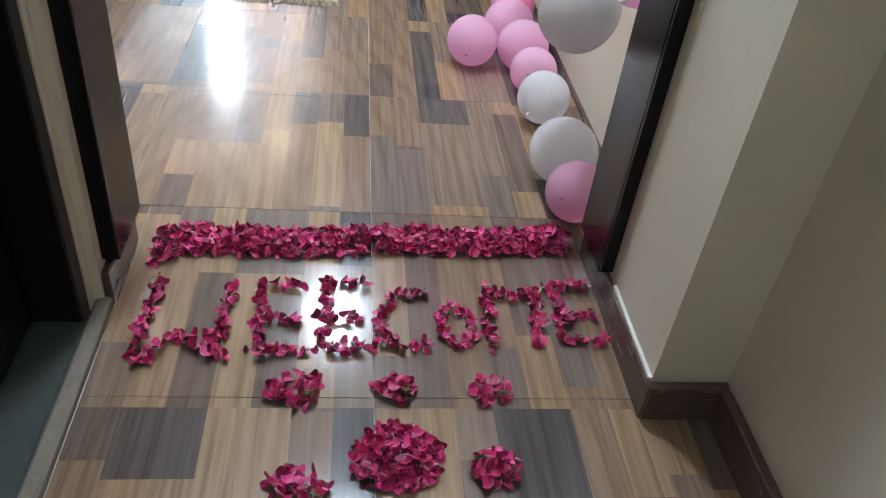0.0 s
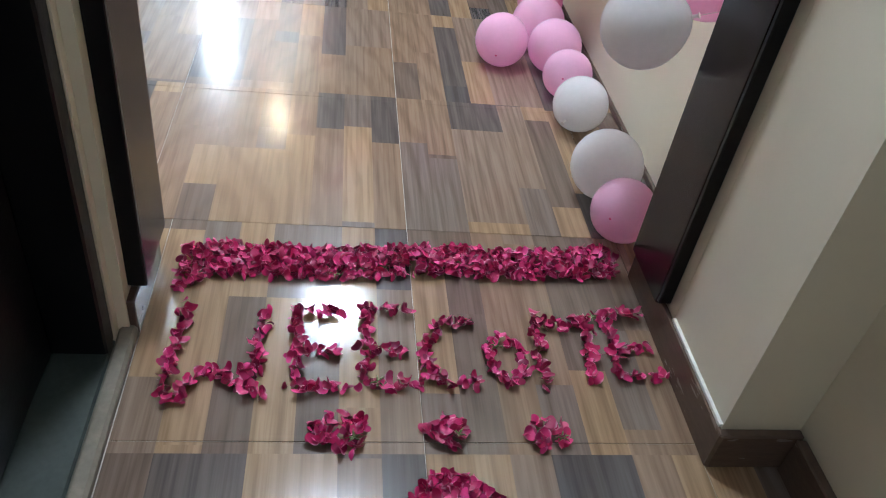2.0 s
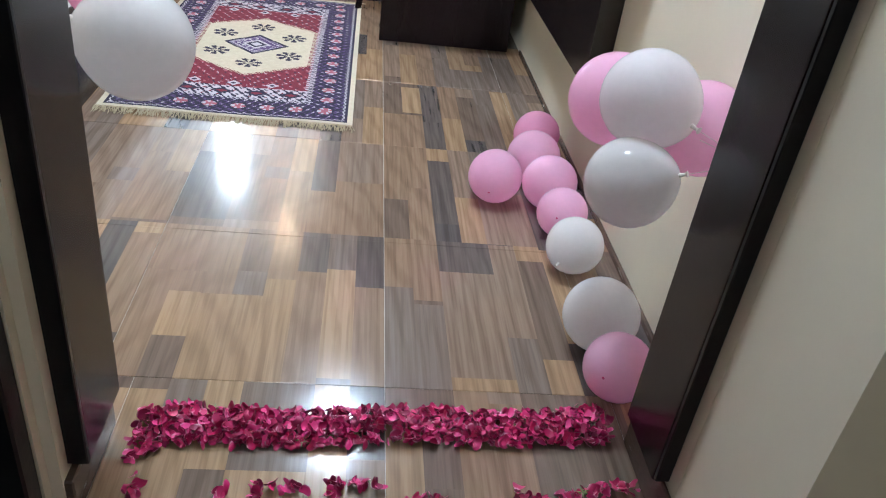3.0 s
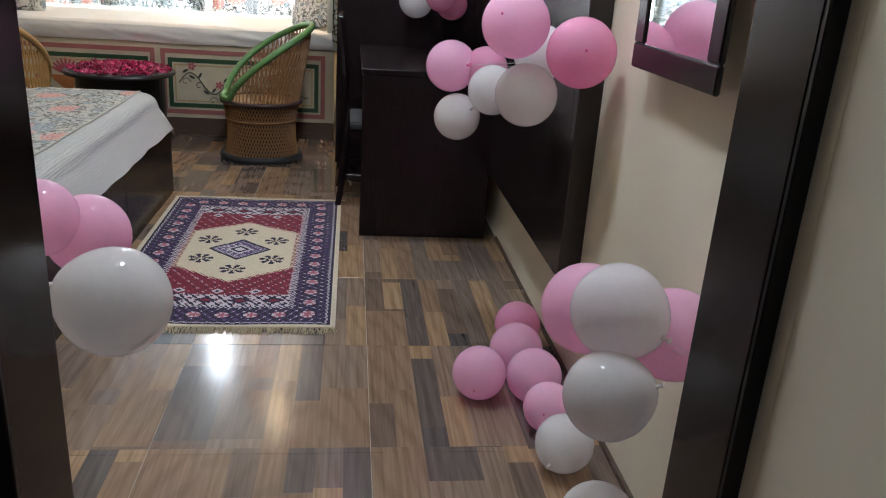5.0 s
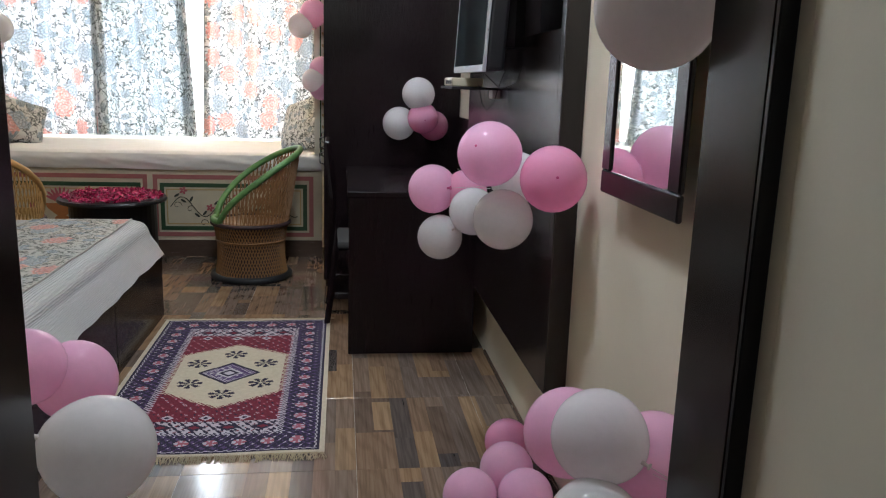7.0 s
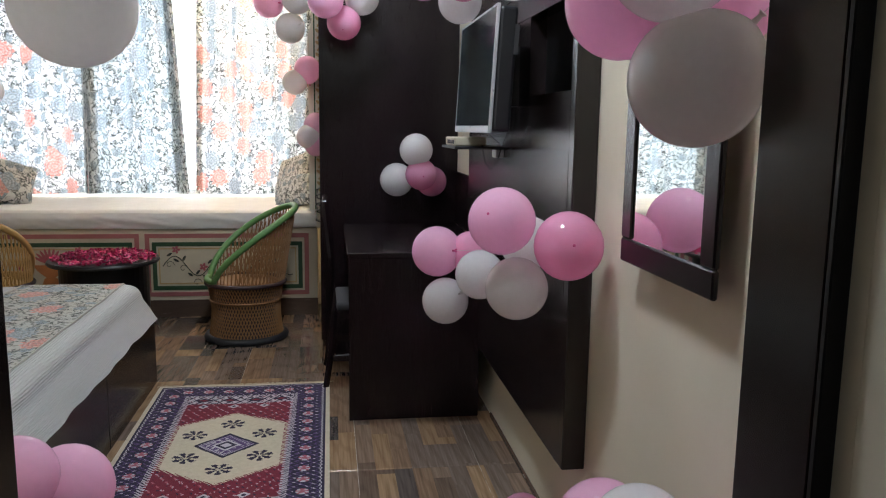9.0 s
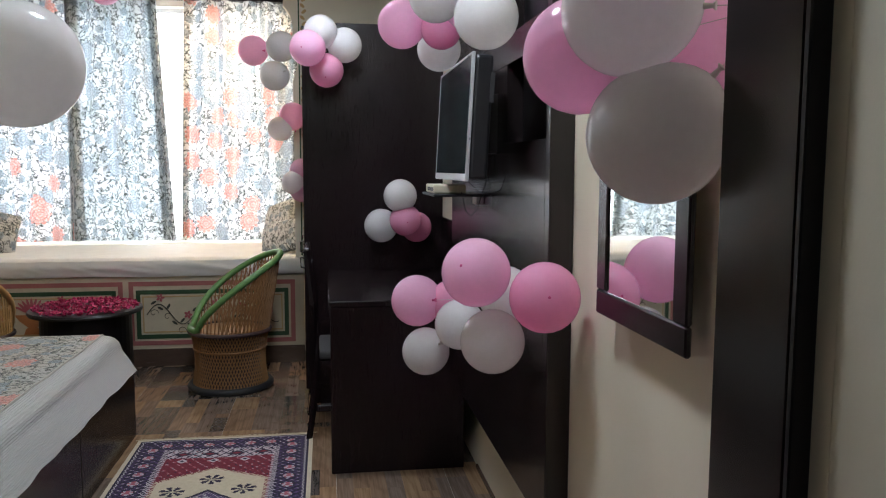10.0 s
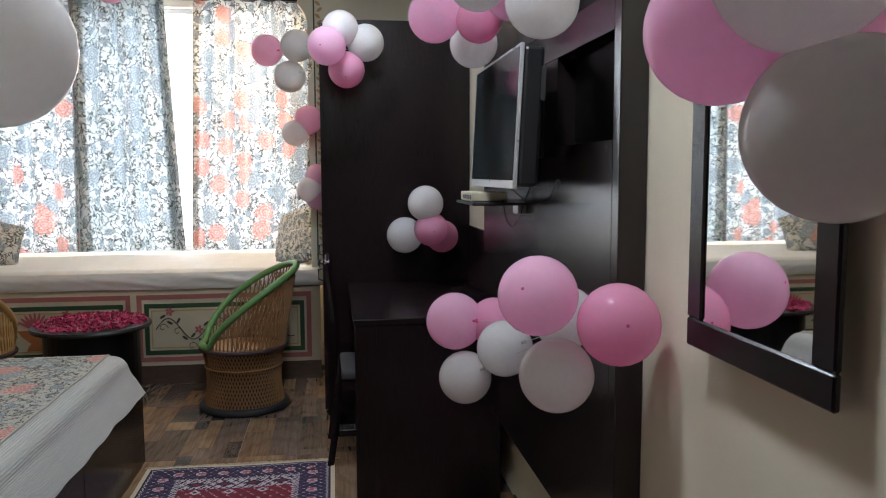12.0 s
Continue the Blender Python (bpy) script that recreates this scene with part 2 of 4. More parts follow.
def petal_mat():
    m, nt, b = tree("rose_petal")
    rnd = nd(nt, "ObjectInfo").outputs["Random"]
    isl = nd(nt, "NewGeometry").outputs["Random Per Island"]
    s = math2(nt, "FRACT", math2(nt, "ADD", rnd, isl))
    c = ramp(nt, s, [(0.0, (0.19, 0.002, 0.045)), (0.35, (0.40, 0.003, 0.075)), (0.75, (0.53, 0.008, 0.12)), (1.0, (0.70, 0.05, 0.23))])
    pale = nd(nt, "TexCoord").outputs["UV"]
    sp = nd(nt, "SeparateXYZ")
    nt.links.new(pale, sp.inputs[0])
    f = ramp(nt, sp.outputs[1], [(0.02, (0.6, 0.6, 0.6)), (0.22, (0, 0, 0))])
    nt.links.new(mixc(nt, f, c, (0.75, 0.42, 0.52)), b.inputs["Base Color"])
    b.inputs["Roughness"].default_value = 0.5
    b.inputs["Sheen Weight"].default_value = 0.05
    return m


def mirror_mat():
    m, nt, b = tree("mirror_glass")
    n = noise_of(nt, position(nt), 9, 3)
    nt.links.new(ramp(nt, n, [(0, (0.84, 0.87, 0.86)), (1, (0.9, 0.92, 0.91))]), b.inputs["Base Color"])
    b.inputs["Metallic"].default_value, b.inputs["Roughness"].default_value = 1.0, 0.02
    return m


def glow(name, c, s):
    m, nt, b = tree(name)
    b.inputs["Emission Color"].default_value, b.inputs["Emission Strength"].default_value = (*c, 1), s
    return m


def cane(name, c1, c2):
    """Split cane in slanting strips with dark gaps."""
    m, nt, b = tree(name)
    uv = nd(nt, "TexCoord").outputs["UV"]
    sp = nd(nt, "SeparateXYZ")
    nt.links.new(uv, sp.inputs[0])
    n = noise_of(nt, scaled(nt, uv, 40, 6, 1), 3, 3)
    col = ramp(nt, n, [(0.3, c1), (0.7, c2)])
    nt.links.new(col, b.inputs["Base Color"])
    b.inputs["Roughness"].default_value = 0.5
    bump(nt, b, n, 0.3)
    return m


CREAM = plain("cream_wall_paint", (0.70, 0.63, 0.49), 0.6, vary=0.05, scale=3, grain=160, relief=0.08)
ALCOVE = plain("pale_wall_paint", (0.76, 0.71, 0.58), 0.6, vary=0.05, scale=3, grain=160, relief=0.08)
CEIL = plain("ceiling_paint", (0.80, 0.78, 0.72), 0.8, vary=0.03, scale=3)
WOODTILE = floor_wood("wood_look_tile")
SKIRT = plain("dark_wood_look_skirting", (0.115, 0.075, 0.055), 0.25, vary=0.2, scale=9, grain=60, stretch=(1, 1, 6))
GROUT = plain("grout", (0.52, 0.46, 0.39), 0.7)
DARK = veneer("dark_stained_veneer", (0.0105, 0.0058, 0.0068), 0.24, spec=0.33, relief=0.08)
PANELV = veneer("panel_veneer", (0.016, 0.011, 0.011), 0.22, spec=0.6, relief=0.15)
BLACK = plain("black_painted_wood", (0.006, 0.0055, 0.006), 0.35, vary=0.2, spec=0.3)
JAMB = veneer("jamb_veneer", (0.012, 0.0072, 0.0065), 0.22, spec=0.3, relief=0.06)
STONE = plain("green_grey_stone", (0.060, 0.070, 0.060), 0.35, vary=0.25, scale=10)
CEMENT = plain("rough_cement_edge", (0.22, 0.185, 0.14), 0.8, vary=0.2, scale=25, relief=0.5)
SHEET = plain("white_cotton", (0.78, 0.76, 0.72), 0.9, vary=0.06, scale=8, grain=240, relief=0.3)
CURTAIN = floral("printed_curtain", 0.165, (0.74, 0.74, 0.73), 1.0, 0.5)
# grey print of its own; darker ground paints in the dimness of doubled cloth
CURTAIN_G = floral("dimmed_grey_printed_curtain", 0.165, (0.62, 0.65, 0.66), 1.0, 1.1, 0.7)
RUNNER = floral("printed_bed_runner", 0.0, (0.46, 0.43, 0.37), 1.15, 0.72, 0.4)
PILLOW_G = floral("grey_printed_pillow_cotton", 0.0, (0.64, 0.63, 0.60), 1.4, 1.1, 0.3)
PILLOW = floral("printed_pillow_cotton", 0.0, (0.60, 0.57, 0.51), 1.0, 0.72)
PINK = rubber("pink_rubber", (0.98, 0.63, 0.81), 0.55)
ROSE = rubber("deep_pink_rubber", (0.94, 0.46, 0.66), 0.5)
WHITE = rubber("white_rubber", (0.88, 0.855, 0.85), 0.5)
KNOT = plain("rubber_knot", (0.72, 0.12, 0.32), 0.4)
KNOTW = plain("white_rubber_knot", (0.66, 0.62, 0.58), 0.4)
PETAL = petal_mat()
SEPAL = plain("green_sepal", (0.16, 0.20, 0.07), 0.6, vary=0.25)
MIRROR = mirror_mat()
PAINT_C = plain("painted_cream", (0.62, 0.55, 0.40), 0.6, vary=0.08)
PAINT_P = plain("painted_pink", (0.42, 0.15, 0.14), 0.6, vary=0.12)
PAINT_G = plain("painted_green", (0.035, 0.085, 0.035), 0.6, vary=0.15)
PAINT_Y = plain("painted_ochre", (0.55, 0.38, 0.17), 0.6, vary=0.1)
PAINT_O = plain("painted_terracotta", (0.50, 0.19, 0.06), 0.6, vary=0.15)
INK = plain("painted_dark_line", (0.06, 0.06, 0.045), 0.6)
ROSEINK = plain("painted_rose", (0.48, 0.12, 0.14), 0.6)
CANE_D = cane("brown_cane", (0.20, 0.095, 0.035), (0.36, 0.19, 0.075))
CANE_Y = cane("golden_cane", (0.42, 0.24, 0.08), (0.58, 0.36, 0.13))
GREENWRAP = plain("green_plastic_wrap", (0.14, 0.30, 0.09), 0.45, vary=0.2, scale=30, grain=80, relief=0.4)
RIMDARK = plain("dark_wrapped_rim", (0.06, 0.03, 0.03), 0.6, vary=0.3, scale=40)
TYRE = plain("black_rubber_base", (0.02, 0.02, 0.022), 0.6, vary=0.2)
SCREEN = plain("dark_screen_glass", (0.018, 0.030, 0.034), 0.10, vary=0.4, scale=6, relief=0.0)
SILVER = plain("silver_plastic", (0.55, 0.56, 0.58), 0.3, 0.4, vary=0.05)
BPLAST = plain("black_plastic", (0.015, 0.015, 0.017), 0.35)
BEIGE = plain("beige_plastic", (0.62, 0.56, 0.42), 0.45)
CHROME = plain("chrome", (0.7, 0.7, 0.72), 0.15, 1.0)
SEATPAD = plain("grey_seat_fabric", (0.045, 0.042, 0.042), 0.9, vary=0.2)
METAL = plain("window_metal", (0.5, 0.5, 0.48), 0.4, 0.2)
LEDM = glow("lamp_diffuser", (0.92, 0.97, 1.0), 12)
WARMM = glow("warm_lamp_lens", (1.0, 0.72, 0.4), 30)
OUTSIDE = glow("bright_daylight", (0.90, 0.96, 1.0), 11.0)


# ---- mesh helpers ----
def obj(name, bm, material, smooth=False):
    me = bpy.data.meshes.new(name)
    bm.to_mesh(me)
    bm.free()
    for mm in (material if isinstance(material, (list, tuple)) else [material]):
        me.materials.append(mm)
    if smooth:
        for p in me.polygons:
            p.use_smooth = True
    return new(name, me)


def part(name, bm, material, parent, label="", smooth=False):
    ob = obj(name, bm, material, smooth)
    ob.parent = parent
    if label:
        tagged(ob, label)
    return ob


def thing(name, at, label, category, group=""):
    ob = new(name)
    ob.location = at
    ob.empty_display_size = 0.1
    bpy.context.view_layer.update()
    return tagged(ob, label, category, group)


def box(x0, x1, y0, y1, z0, z1, bevel=0.0, seg=1, bm=None):
    bm = bm or bmesh.new()
    r = bmesh.ops.create_cube(bm, size=1, matrix=Matrix.Translation(((x0 + x1) / 2, (y0 + y1) / 2, (z0 + z1) / 2)) @ Matrix.Diagonal((x1 - x0, y1 - y0, z1 - z0, 1)))
    if bevel:
        vs = set(r["verts"])
        bmesh.ops.bevel(bm, geom=[e for e in bm.edges if e.verts[0] in vs and e.verts[1] in vs], offset=bevel, segments=seg, affect="EDGES", profile=0.5)
    return bm


def lathe(profile, n=32, bm=None, c=(0, 0, 0)):
    """Turn (radius, height) pairs about the upright axis."""
    bm = bm or bmesh.new()
    rings = [[bm.verts.new((c[0] + r * math.cos(2 * math.pi * i / n), c[1] + r * math.sin(2 * math.pi * i / n), c[2] + z)) for i in range(n)] for r, z in profile]
    for a, b2 in zip(rings, rings[1:]):
        for i in range(n):
            bm.faces.new((a[i], a[(i + 1) % n], b2[(i + 1) % n], b2[i]))
    bm.faces.new(rings[0][::-1])
    bm.faces.new(rings[-1])
    return bm


def tube(points, r, n=8, closed=False, bm=None):
    bm = bm or bmesh.new()
    pts = [Vector(p) for p in points]
    rings = []
    for i, p in enumerate(pts):
        a = pts[i - 1] if (i or closed) else p
        b2 = pts[(i + 1) % len(pts)] if (i < len(pts) - 1 or closed) else p
        q = (b2 - a).to_track_quat("Z", "Y")
        rr = r(i / (len(pts) - 1)) if callable(r) else r
        rings.append([bm.verts.new(p + q @ Vector((rr * math.cos(2 * math.pi * k / n), rr * math.sin(2 * math.pi * k / n), 0))) for k in range(n)])
    pairs = list(zip(rings, rings[1:])) + ([(rings[-1], rings[0])] if closed else [])
    for a, b2 in pairs:
        for k in range(n):
            bm.faces.new((a[k], a[(k + 1) % n], b2[(k + 1) % n], b2[k]))
    if not closed:
        bm.faces.new(rings[0][::-1])
        bm.faces.new(rings[-1])
    return bm


def sheet(fn, nu, nv, bm=None):
    """A sheet from fn(u, v) with u, v in 0..1, carrying its true size as UV."""
    bm = bm or bmesh.new()
    uvl = bm.loops.layers.uv.verify()
    g = [[bm.verts.new(fn(i / nu, j / nv)[0]) for j in range(nv + 1)] for i in range(nu + 1)]
    for i in range(nu):
        for j in range(nv):
            f = bm.faces.new((g[i][j], g[i + 1][j], g[i + 1][j + 1], g[i][j + 1]))
            for l, (a, b2) in zip(f.loops, ((i, j), (i + 1, j), (i + 1, j + 1), (i, j + 1))):
                l[uvl].uv = fn(a / nu, b2 / nv)[1]
    return bm


def slab(outline, y0, y1):
    """An upright slab whose (x, z) outline is extruded from y0 to y1."""
    bm = bmesh.new()
    a = [bm.verts.new((x, y0, z)) for x, z in outline]
    f = bm.faces.new(a)
    r = bmesh.ops.extrude_face_region(bm, geom=[f])
    for v in r["geom"]:
        if isinstance(v, bmesh.types.BMVert):
            v.co.y = y1
    bmesh.ops.recalc_face_normals(bm, faces=bm.faces)
    return bm


def structure(name, bm, material, label):
    return tagged(obj(name, bm, material), label, name.split("_")[0], kind="structure")


# ---- setting ----
WX, LX = 0.68, -3.05
structure("wall_east", box(WX, WX + 0.15, -0.135, 6.0, 0, 2.86), CREAM, "cream painted plaster wall along the bedroom")
structure("wall_west", box(LX - 0.15, LX, -0.135, 6.0, 0, 2.86), CREAM, "cream painted plaster wall beside the bed")
bm = box(-3.2, -0.545, -0.365, -0.135, 0, 2.86)
box(0.518, 0.83, -0.365, -0.135, 0, 2.86, bm=bm)
box(-0.545, 0.518, -0.365, -0.135, 2.13, 2.86, bm=bm)
structure("wall_south", bm, CREAM, "cream wall that holds the doorway to the bedroom")
structure("wall_hall_pier", box(0.518, 0.83, -0.635, -0.366, 0, 2.7), CREAM, "cream plaster pier beside the doorway")
structure("wall_hall_east", box(0.67, 0.83, -4.2, -0.636, 0, 2.7), CREAM, "cream painted plaster corridor wall")
bm = box(-0.85, -0.565, -0.388, -0.366, 0, 2.7)
box(-0.85, -0.565, -4.2, -1.52, 0, 2.7, bm=bm)
box(-0.85, -0.565, -1.52, -0.388, 2.1, 2.7, bm=bm)
structure("wall_hall_west", bm, CREAM, "cream corridor wall with a side doorway")
structure("wall_hall_south", box(-0.85, 0.83, -4.35, -4.2, 0, 2.7), CREAM, "plain cream wall that closes the corridor")
structure("ceiling", box(LX - 0.15, WX + 0.15, -0.365, 6.0, 2.86, 2.96), CEIL, "plain off-white bedroom ceiling")
structure("ceiling_hall", box(-0.85, 0.83, -4.35, -0.366, 2.7, 2.8), CEIL, "plain off-white corridor ceiling")
bm = box(LX, -2.92, 5.86, 6.0, 0, 2.86)
box(-0.32, WX, 5.86, 6.0, 0, 2.86, bm=bm)
box(-2.92, -0.32, 5.86, 6.0, 0, 0.80, bm=bm)
box(-2.92, -0.32, 5.86, 6.0, 2.78, 2.86, bm=bm)
structure("wall_north", bm, ALCOVE, "pale plaster wall around the wide window")
structure("backdrop", box(-5.5, 2.5, 7.4, 7.42, -1.0, 5.0), OUTSIDE, "bright blank daylight outside the window")
bm = box(-3.2, 0.83, -0.365, 6.0, -0.12, -0.0015)
box(-0.85, 0.83, -4.35, -0.3651, -0.12, -0.0015, bm=bm)
floor = structure("floor", bm, GROUT, "wood-look tiled floor with pale joints")

# skirting: strips of the same tile set upright
for nm, b4 in (("skirting", (0.507, 0.517, -0.655, -0.137, 0, 0.09)), ("skirting", (0.51, 0.668, -0.657, -0.637, 0, 0.09)), ("skirting", (0.648, 0.669, -4.2, -0.66, 0, 0.09)),
               ("skirting", (0.668, 0.679, -0.13, 2.44, 0, 0.022)), ("skirting", (-0.56, -0.53, -0.36, -0.137, 0, 0.085)), ("skirting", (LX, -0.56, -0.133, -0.12, 0, 0.085))):
    tagged(obj(nm, box(*b4, bevel=0.003), SKIRT), "dark wood-look tile skirting along the wall", "skirting", kind="structure")
tagged(obj("trim", box(0.511, 0.5178, -0.634, -0.37, 0.0902, 0.0965), plain("white_filler", (0.75, 0.74, 0.68), 0.8)), "thin pale filler line above the skirting", "trim", kind="structure")

# doorway lining
frame_ob = thing("door_frame", (0, -0.21, 0), "dark brown wooden door lining of the bedroom doorway", "door frame")
for xa, xb in ((-0.5445, -0.515), (0.49, 0.5175)):
    part("jamb", box(xa, xb, -0.322, -0.148 if xa > 0 else -0.135, 0.09, 2.1, 0.003), JAMB, frame_ob)
    part("stop", box(xa - 0.016 if xa < 0 else xa, xb + 0.004 if xa < 0 else xb, -0.334, -0.3225, 0.10, 2.1, 0.002), BLACK, frame_ob, "black painted outer strip")
part("head", box(-0.544, 0.5175, -0.334, -0.135, 2.101, 2.13, 0.002), JAMB, frame_ob)
for o in frame_ob.children:
    o.matrix_parent_inverse = frame_ob.matrix_world.inverted()


def settle(t):
    """Parts are modelled in place: keep them there under their thing."""
    bpy.context.view_layer.update()
    for o in t.children:
        o.matrix_parent_inverse = t.matrix_world.inverted()


# side door of the corridor
sd = thing("side_door", (-0.68, -0.97, 0), "black painted panelled side door in the corridor", "door")
part("leaf", box(-0.70, -0.66, -1.48, -0.44, 0.03, 2.06, 0.004), BLACK, sd)
for za, zb in ((0.22, 0.85), (1.0, 1.9)):
    part("moulding", box(-0.662, -0.648, -1.36, -0.62, za, za + 0.03, 0.006), BLACK, sd)
    part("moulding", box(-0.662, -0.648, -1.36, -0.62, zb, zb + 0.03, 0.006), BLACK, sd)
    part("moulding", box(-0.662, -0.648, -0.65, -0.62, za + 0.031, zb - 0.001, 0.006), BLACK, sd)
part("door_post", box(-0.70, -0.5675, -0.435, -0.389, 0.02, 2.1, 0.004), BLACK, sd)
settle(sd)
tagged(obj("threshold", box(-0.85, -0.566, -1.52, -0.389, -0.004, 0.018, 0.004), STONE), "green-grey stone threshold of the side door", "threshold", kind="structure")
tagged(obj("threshold_edge", box(-0.564, -0.532, -1.9, -0.346, -0.004, 0.024, 0.006), CEMENT), "rough cement edge along the stone threshold", "trim", kind="structure")

# window
win = tagged(obj("window_1", box(-2.92, -0.32, 5.93, 5.96, 0.80, 0.85, 0.004), METAL), "wide window behind the printed curtains", "window", kind="structure")
for x in (-2.90, -2.04, -1.17, -0.345):
    part("window_frame", box(x - 0.02, x + 0.02, 5.92, 5.95, 0.851, 2.739, 0.003), METAL, win)
part("window_frame", box(-2.92, -0.32, 5.93, 5.96, 2.74, 2.78, 0.004), METAL, win)

# window seat
base = structure("window_seat_base", box(LX, -0.2, 4.66, 5.86, 0.13, 0.66), PAINT_C, "painted masonry base of the window seat")
part("plinth", box(LX, -0.2, 4.665, 4.70, 0, 0.128), SKIRT, base, "brown wood-look plinth")


def ring(x0, x1, z0, z1, w, y):
    bm = bmesh.new()
    for b4 in ((x0, x1, z0, z0 + w), (x0, x1, z1 - w, z1), (x0, x0 + w, z0 + w, z1 - w), (x1 - w, x1, z0 + w, z1 - w)):
        box(b4[0], b4[1], y, 4.662, b4[2], b4[3], bm=bm)
    return bm


def dab(bm, x, z, rx, rz, ang, y, n=8):
    """A flat brush dab."""
    vs = [bm.verts.new((x + rx * math.cos(a) * math.cos(ang) - rz * math.sin(a) * math.sin(ang), y, z + rx * math.cos(a) * math.sin(ang) + rz * math.sin(a) * math.cos(ang))) for a in (2 * math.pi * k / n for k in range(n))]
    bm.faces.new(vs)


rng = random.Random(4)
for x0, x1 in ((-2.70, -1.475), (-1.435, -0.265)):
    part("pink_border", ring(x0, x1, 0.158, 0.622, 0.032, 4.656), PAINT_P, base)
    part("green_border", ring(x0 + 0.048, x1 - 0.048, 0.206, 0.560, 0.03, 4.656), PAINT_G, base)
    part("ochre_line", ring(x0 + 0.092, x1 - 0.092, 0.25, 0.516, 0.008, 4.656), PAINT_Y, base)
    stems, leaves, blossoms = bmesh.new(), bmesh.new(), bmesh.new()
    a0, a1 = x0 + 0.12, x1 - 0.12
    n = 44
    mid = (a0 + a1) / 2
    for lo, hi in ((a0, mid - 0.10), (mid + 0.10, a1)) if x0 < -2 else ((a0, a1),):
        pts = []
        k = int((hi - lo) * 42)
        for i in range(k + 1):
            x = lo + (hi - lo) * i / k
            pts.append((x, 4.657, 0.383 + 0.075 * math.sin((x - lo) * 19)))
        tube(pts, 0.0035, 5, bm=stems)
        for i in range(2, k - 1, 2):
            x, _, z = pts[i]
            s = 1 if (i // 2) % 2 else -1
            dab(leaves, x + rng.uniform(-0.01, 0.01), z + s * 0.028, 0.023, 0.009, rng.uniform(0.4, 1.2) * s, 4.6535)
            if i % 4 == 2:
                curl = [(x + 0.035 * math.cos(q * 0.7) * (1 - q / 10), 4.657, z - s * 0.05 + 0.035 * math.sin(q * 0.7) * (1 - q / 10)) for q in range(9)]
                tube(curl, 0.0024, 5, bm=stems)
            if i % 8 == 4:
                for q in range(5):
                    dab(blossoms, x + 0.017 * math.cos(q * 1.257), z - s * 0.05 + 0.017 * math.sin(q * 1.257), 0.014, 0.009, q * 1.257, 4.652)
    part("painted_vine", stems, INK, base)
    part("painted_leaves", leaves, INK, base)
    part("painted_blossoms", blossoms, ROSEINK, base)
    if x0 < -2:
        pot = slab([(mid - 0.06, 0.26), (mid + 0.06, 0.26), (mid + 0.045, 0.30), (mid + 0.03, 0.31), (mid + 0.09, 0.36), (mid + 0.115, 0.40), (mid - 0.115, 0.40), (mid - 0.09, 0.36), (mid - 0.03, 0.31), (mid - 0.045, 0.30)], 4.654, 4.6595)
        part("painted_vase", pot, PAINT_O, base)
        bm = bmesh.new()
        for q in range(9):
            an = math.pi * (0.15 + 0.7 * q / 8)
            dab(bm, mid + 0.07 * math.cos(an), 0.41 + 0.06 * math.sin(an), 0.055, 0.010, an, 4.652)
        part("painted_bouquet", bm, ROSEINK, base)

# mattress of the seat: soft edge, small creases
def mattress(x0, x1, y0, y1, z0, z1, name, label, cat):
    def edge(u):
        return min(1, u / 0.03, (1 - u) / 0.03)

    def top(u, v):
        x, y = x0 + (x1 - x0) * u, y0 + (y1 - y0) * v
        e = (1 - max(0, 1 - v / 0.035) ** 2) if v < 0.035 else 1
        w = 0.006 * noise.noise(Vector((x * 2.4, y * 3, 1))) + 0.004 * noise.noise(Vector((x * 9, y * 2.5, 4)))
        return (x, y, z1 - 0.02 * (1 - e) + w), (x, y)

    def front(u, v):
        x = x0 + (x1 - x0) * u
        w = 0.016 * noise.noise(Vector((x * 4 + v * 3, v * 2, 7))) + 0.012 * noise.noise(Vector((x * 13 + v * 5, v * 3, 2)))
        bulge = 0.018 * math.sin(math.pi * v)
        zt = z1 - 0.02 + 0.006 * noise.noise(Vector((x * 2.4, y0 * 3, 1)))+ 0.004 * noise.noise(Vector((x * 9, y0 * 2.5, 4)))
        return (x, y0 - bulge - w * math.sin(math.pi * v), z0 + (zt - z0) * v + (0.012 * noise.noise(Vector((x * 2, 0, 9))) if v == 0 else 0)), (x, v * 0.15)

    t = thing(name, ((x0 + x1) / 2, (y0 + y1) / 2, z0), label, cat)
    part("cover", sheet(top, 160, 40), SHEET, t, smooth=True)
    part("side", sheet(front, 200, 8), SHEET, t, smooth=True)
    part("core", box(x0 + 0.004, x1 - 0.004, y0 + 0.01, y1 - 0.004, z0 + 0.004, z1 - 0.04), SHEET, t)
    settle(t)
    return t


mattress(-2.78, -0.205, 4.64, 5.70, 0.662, 0.795, "seat_mattress", "long mattress in a creased white sheet on the window seat", "mattress")

# cusped arch in front of the alcove
edge = [(-0.255, 0.662), (-0.255, 2.06)]
for i in range(1, 61):
    u = i / 60
    x = -0.255 - 1.25 * (1 - math.cos(u * math.pi / 2)) ** 1.15
    z = 2.06 + 1.38 * math.sin(u * math.pi / 2)
    lob = 0.035 * abs(math.sin(u * math.pi * 8))
    if z > 2.8:
        break
    edge.append((x + lob * math.cos(u * math.pi / 2), z + lob * math.sin(u * math.pi / 2)))
right_half = edge + [(edge[-1][0], 2.855), (0.675, 2.855), (0.675, 0.662)]
structure("wall_arch", slab(right_half, 4.66, 4.76), ALCOVE, "pale wall with a cusped arch edge before the window alcove")
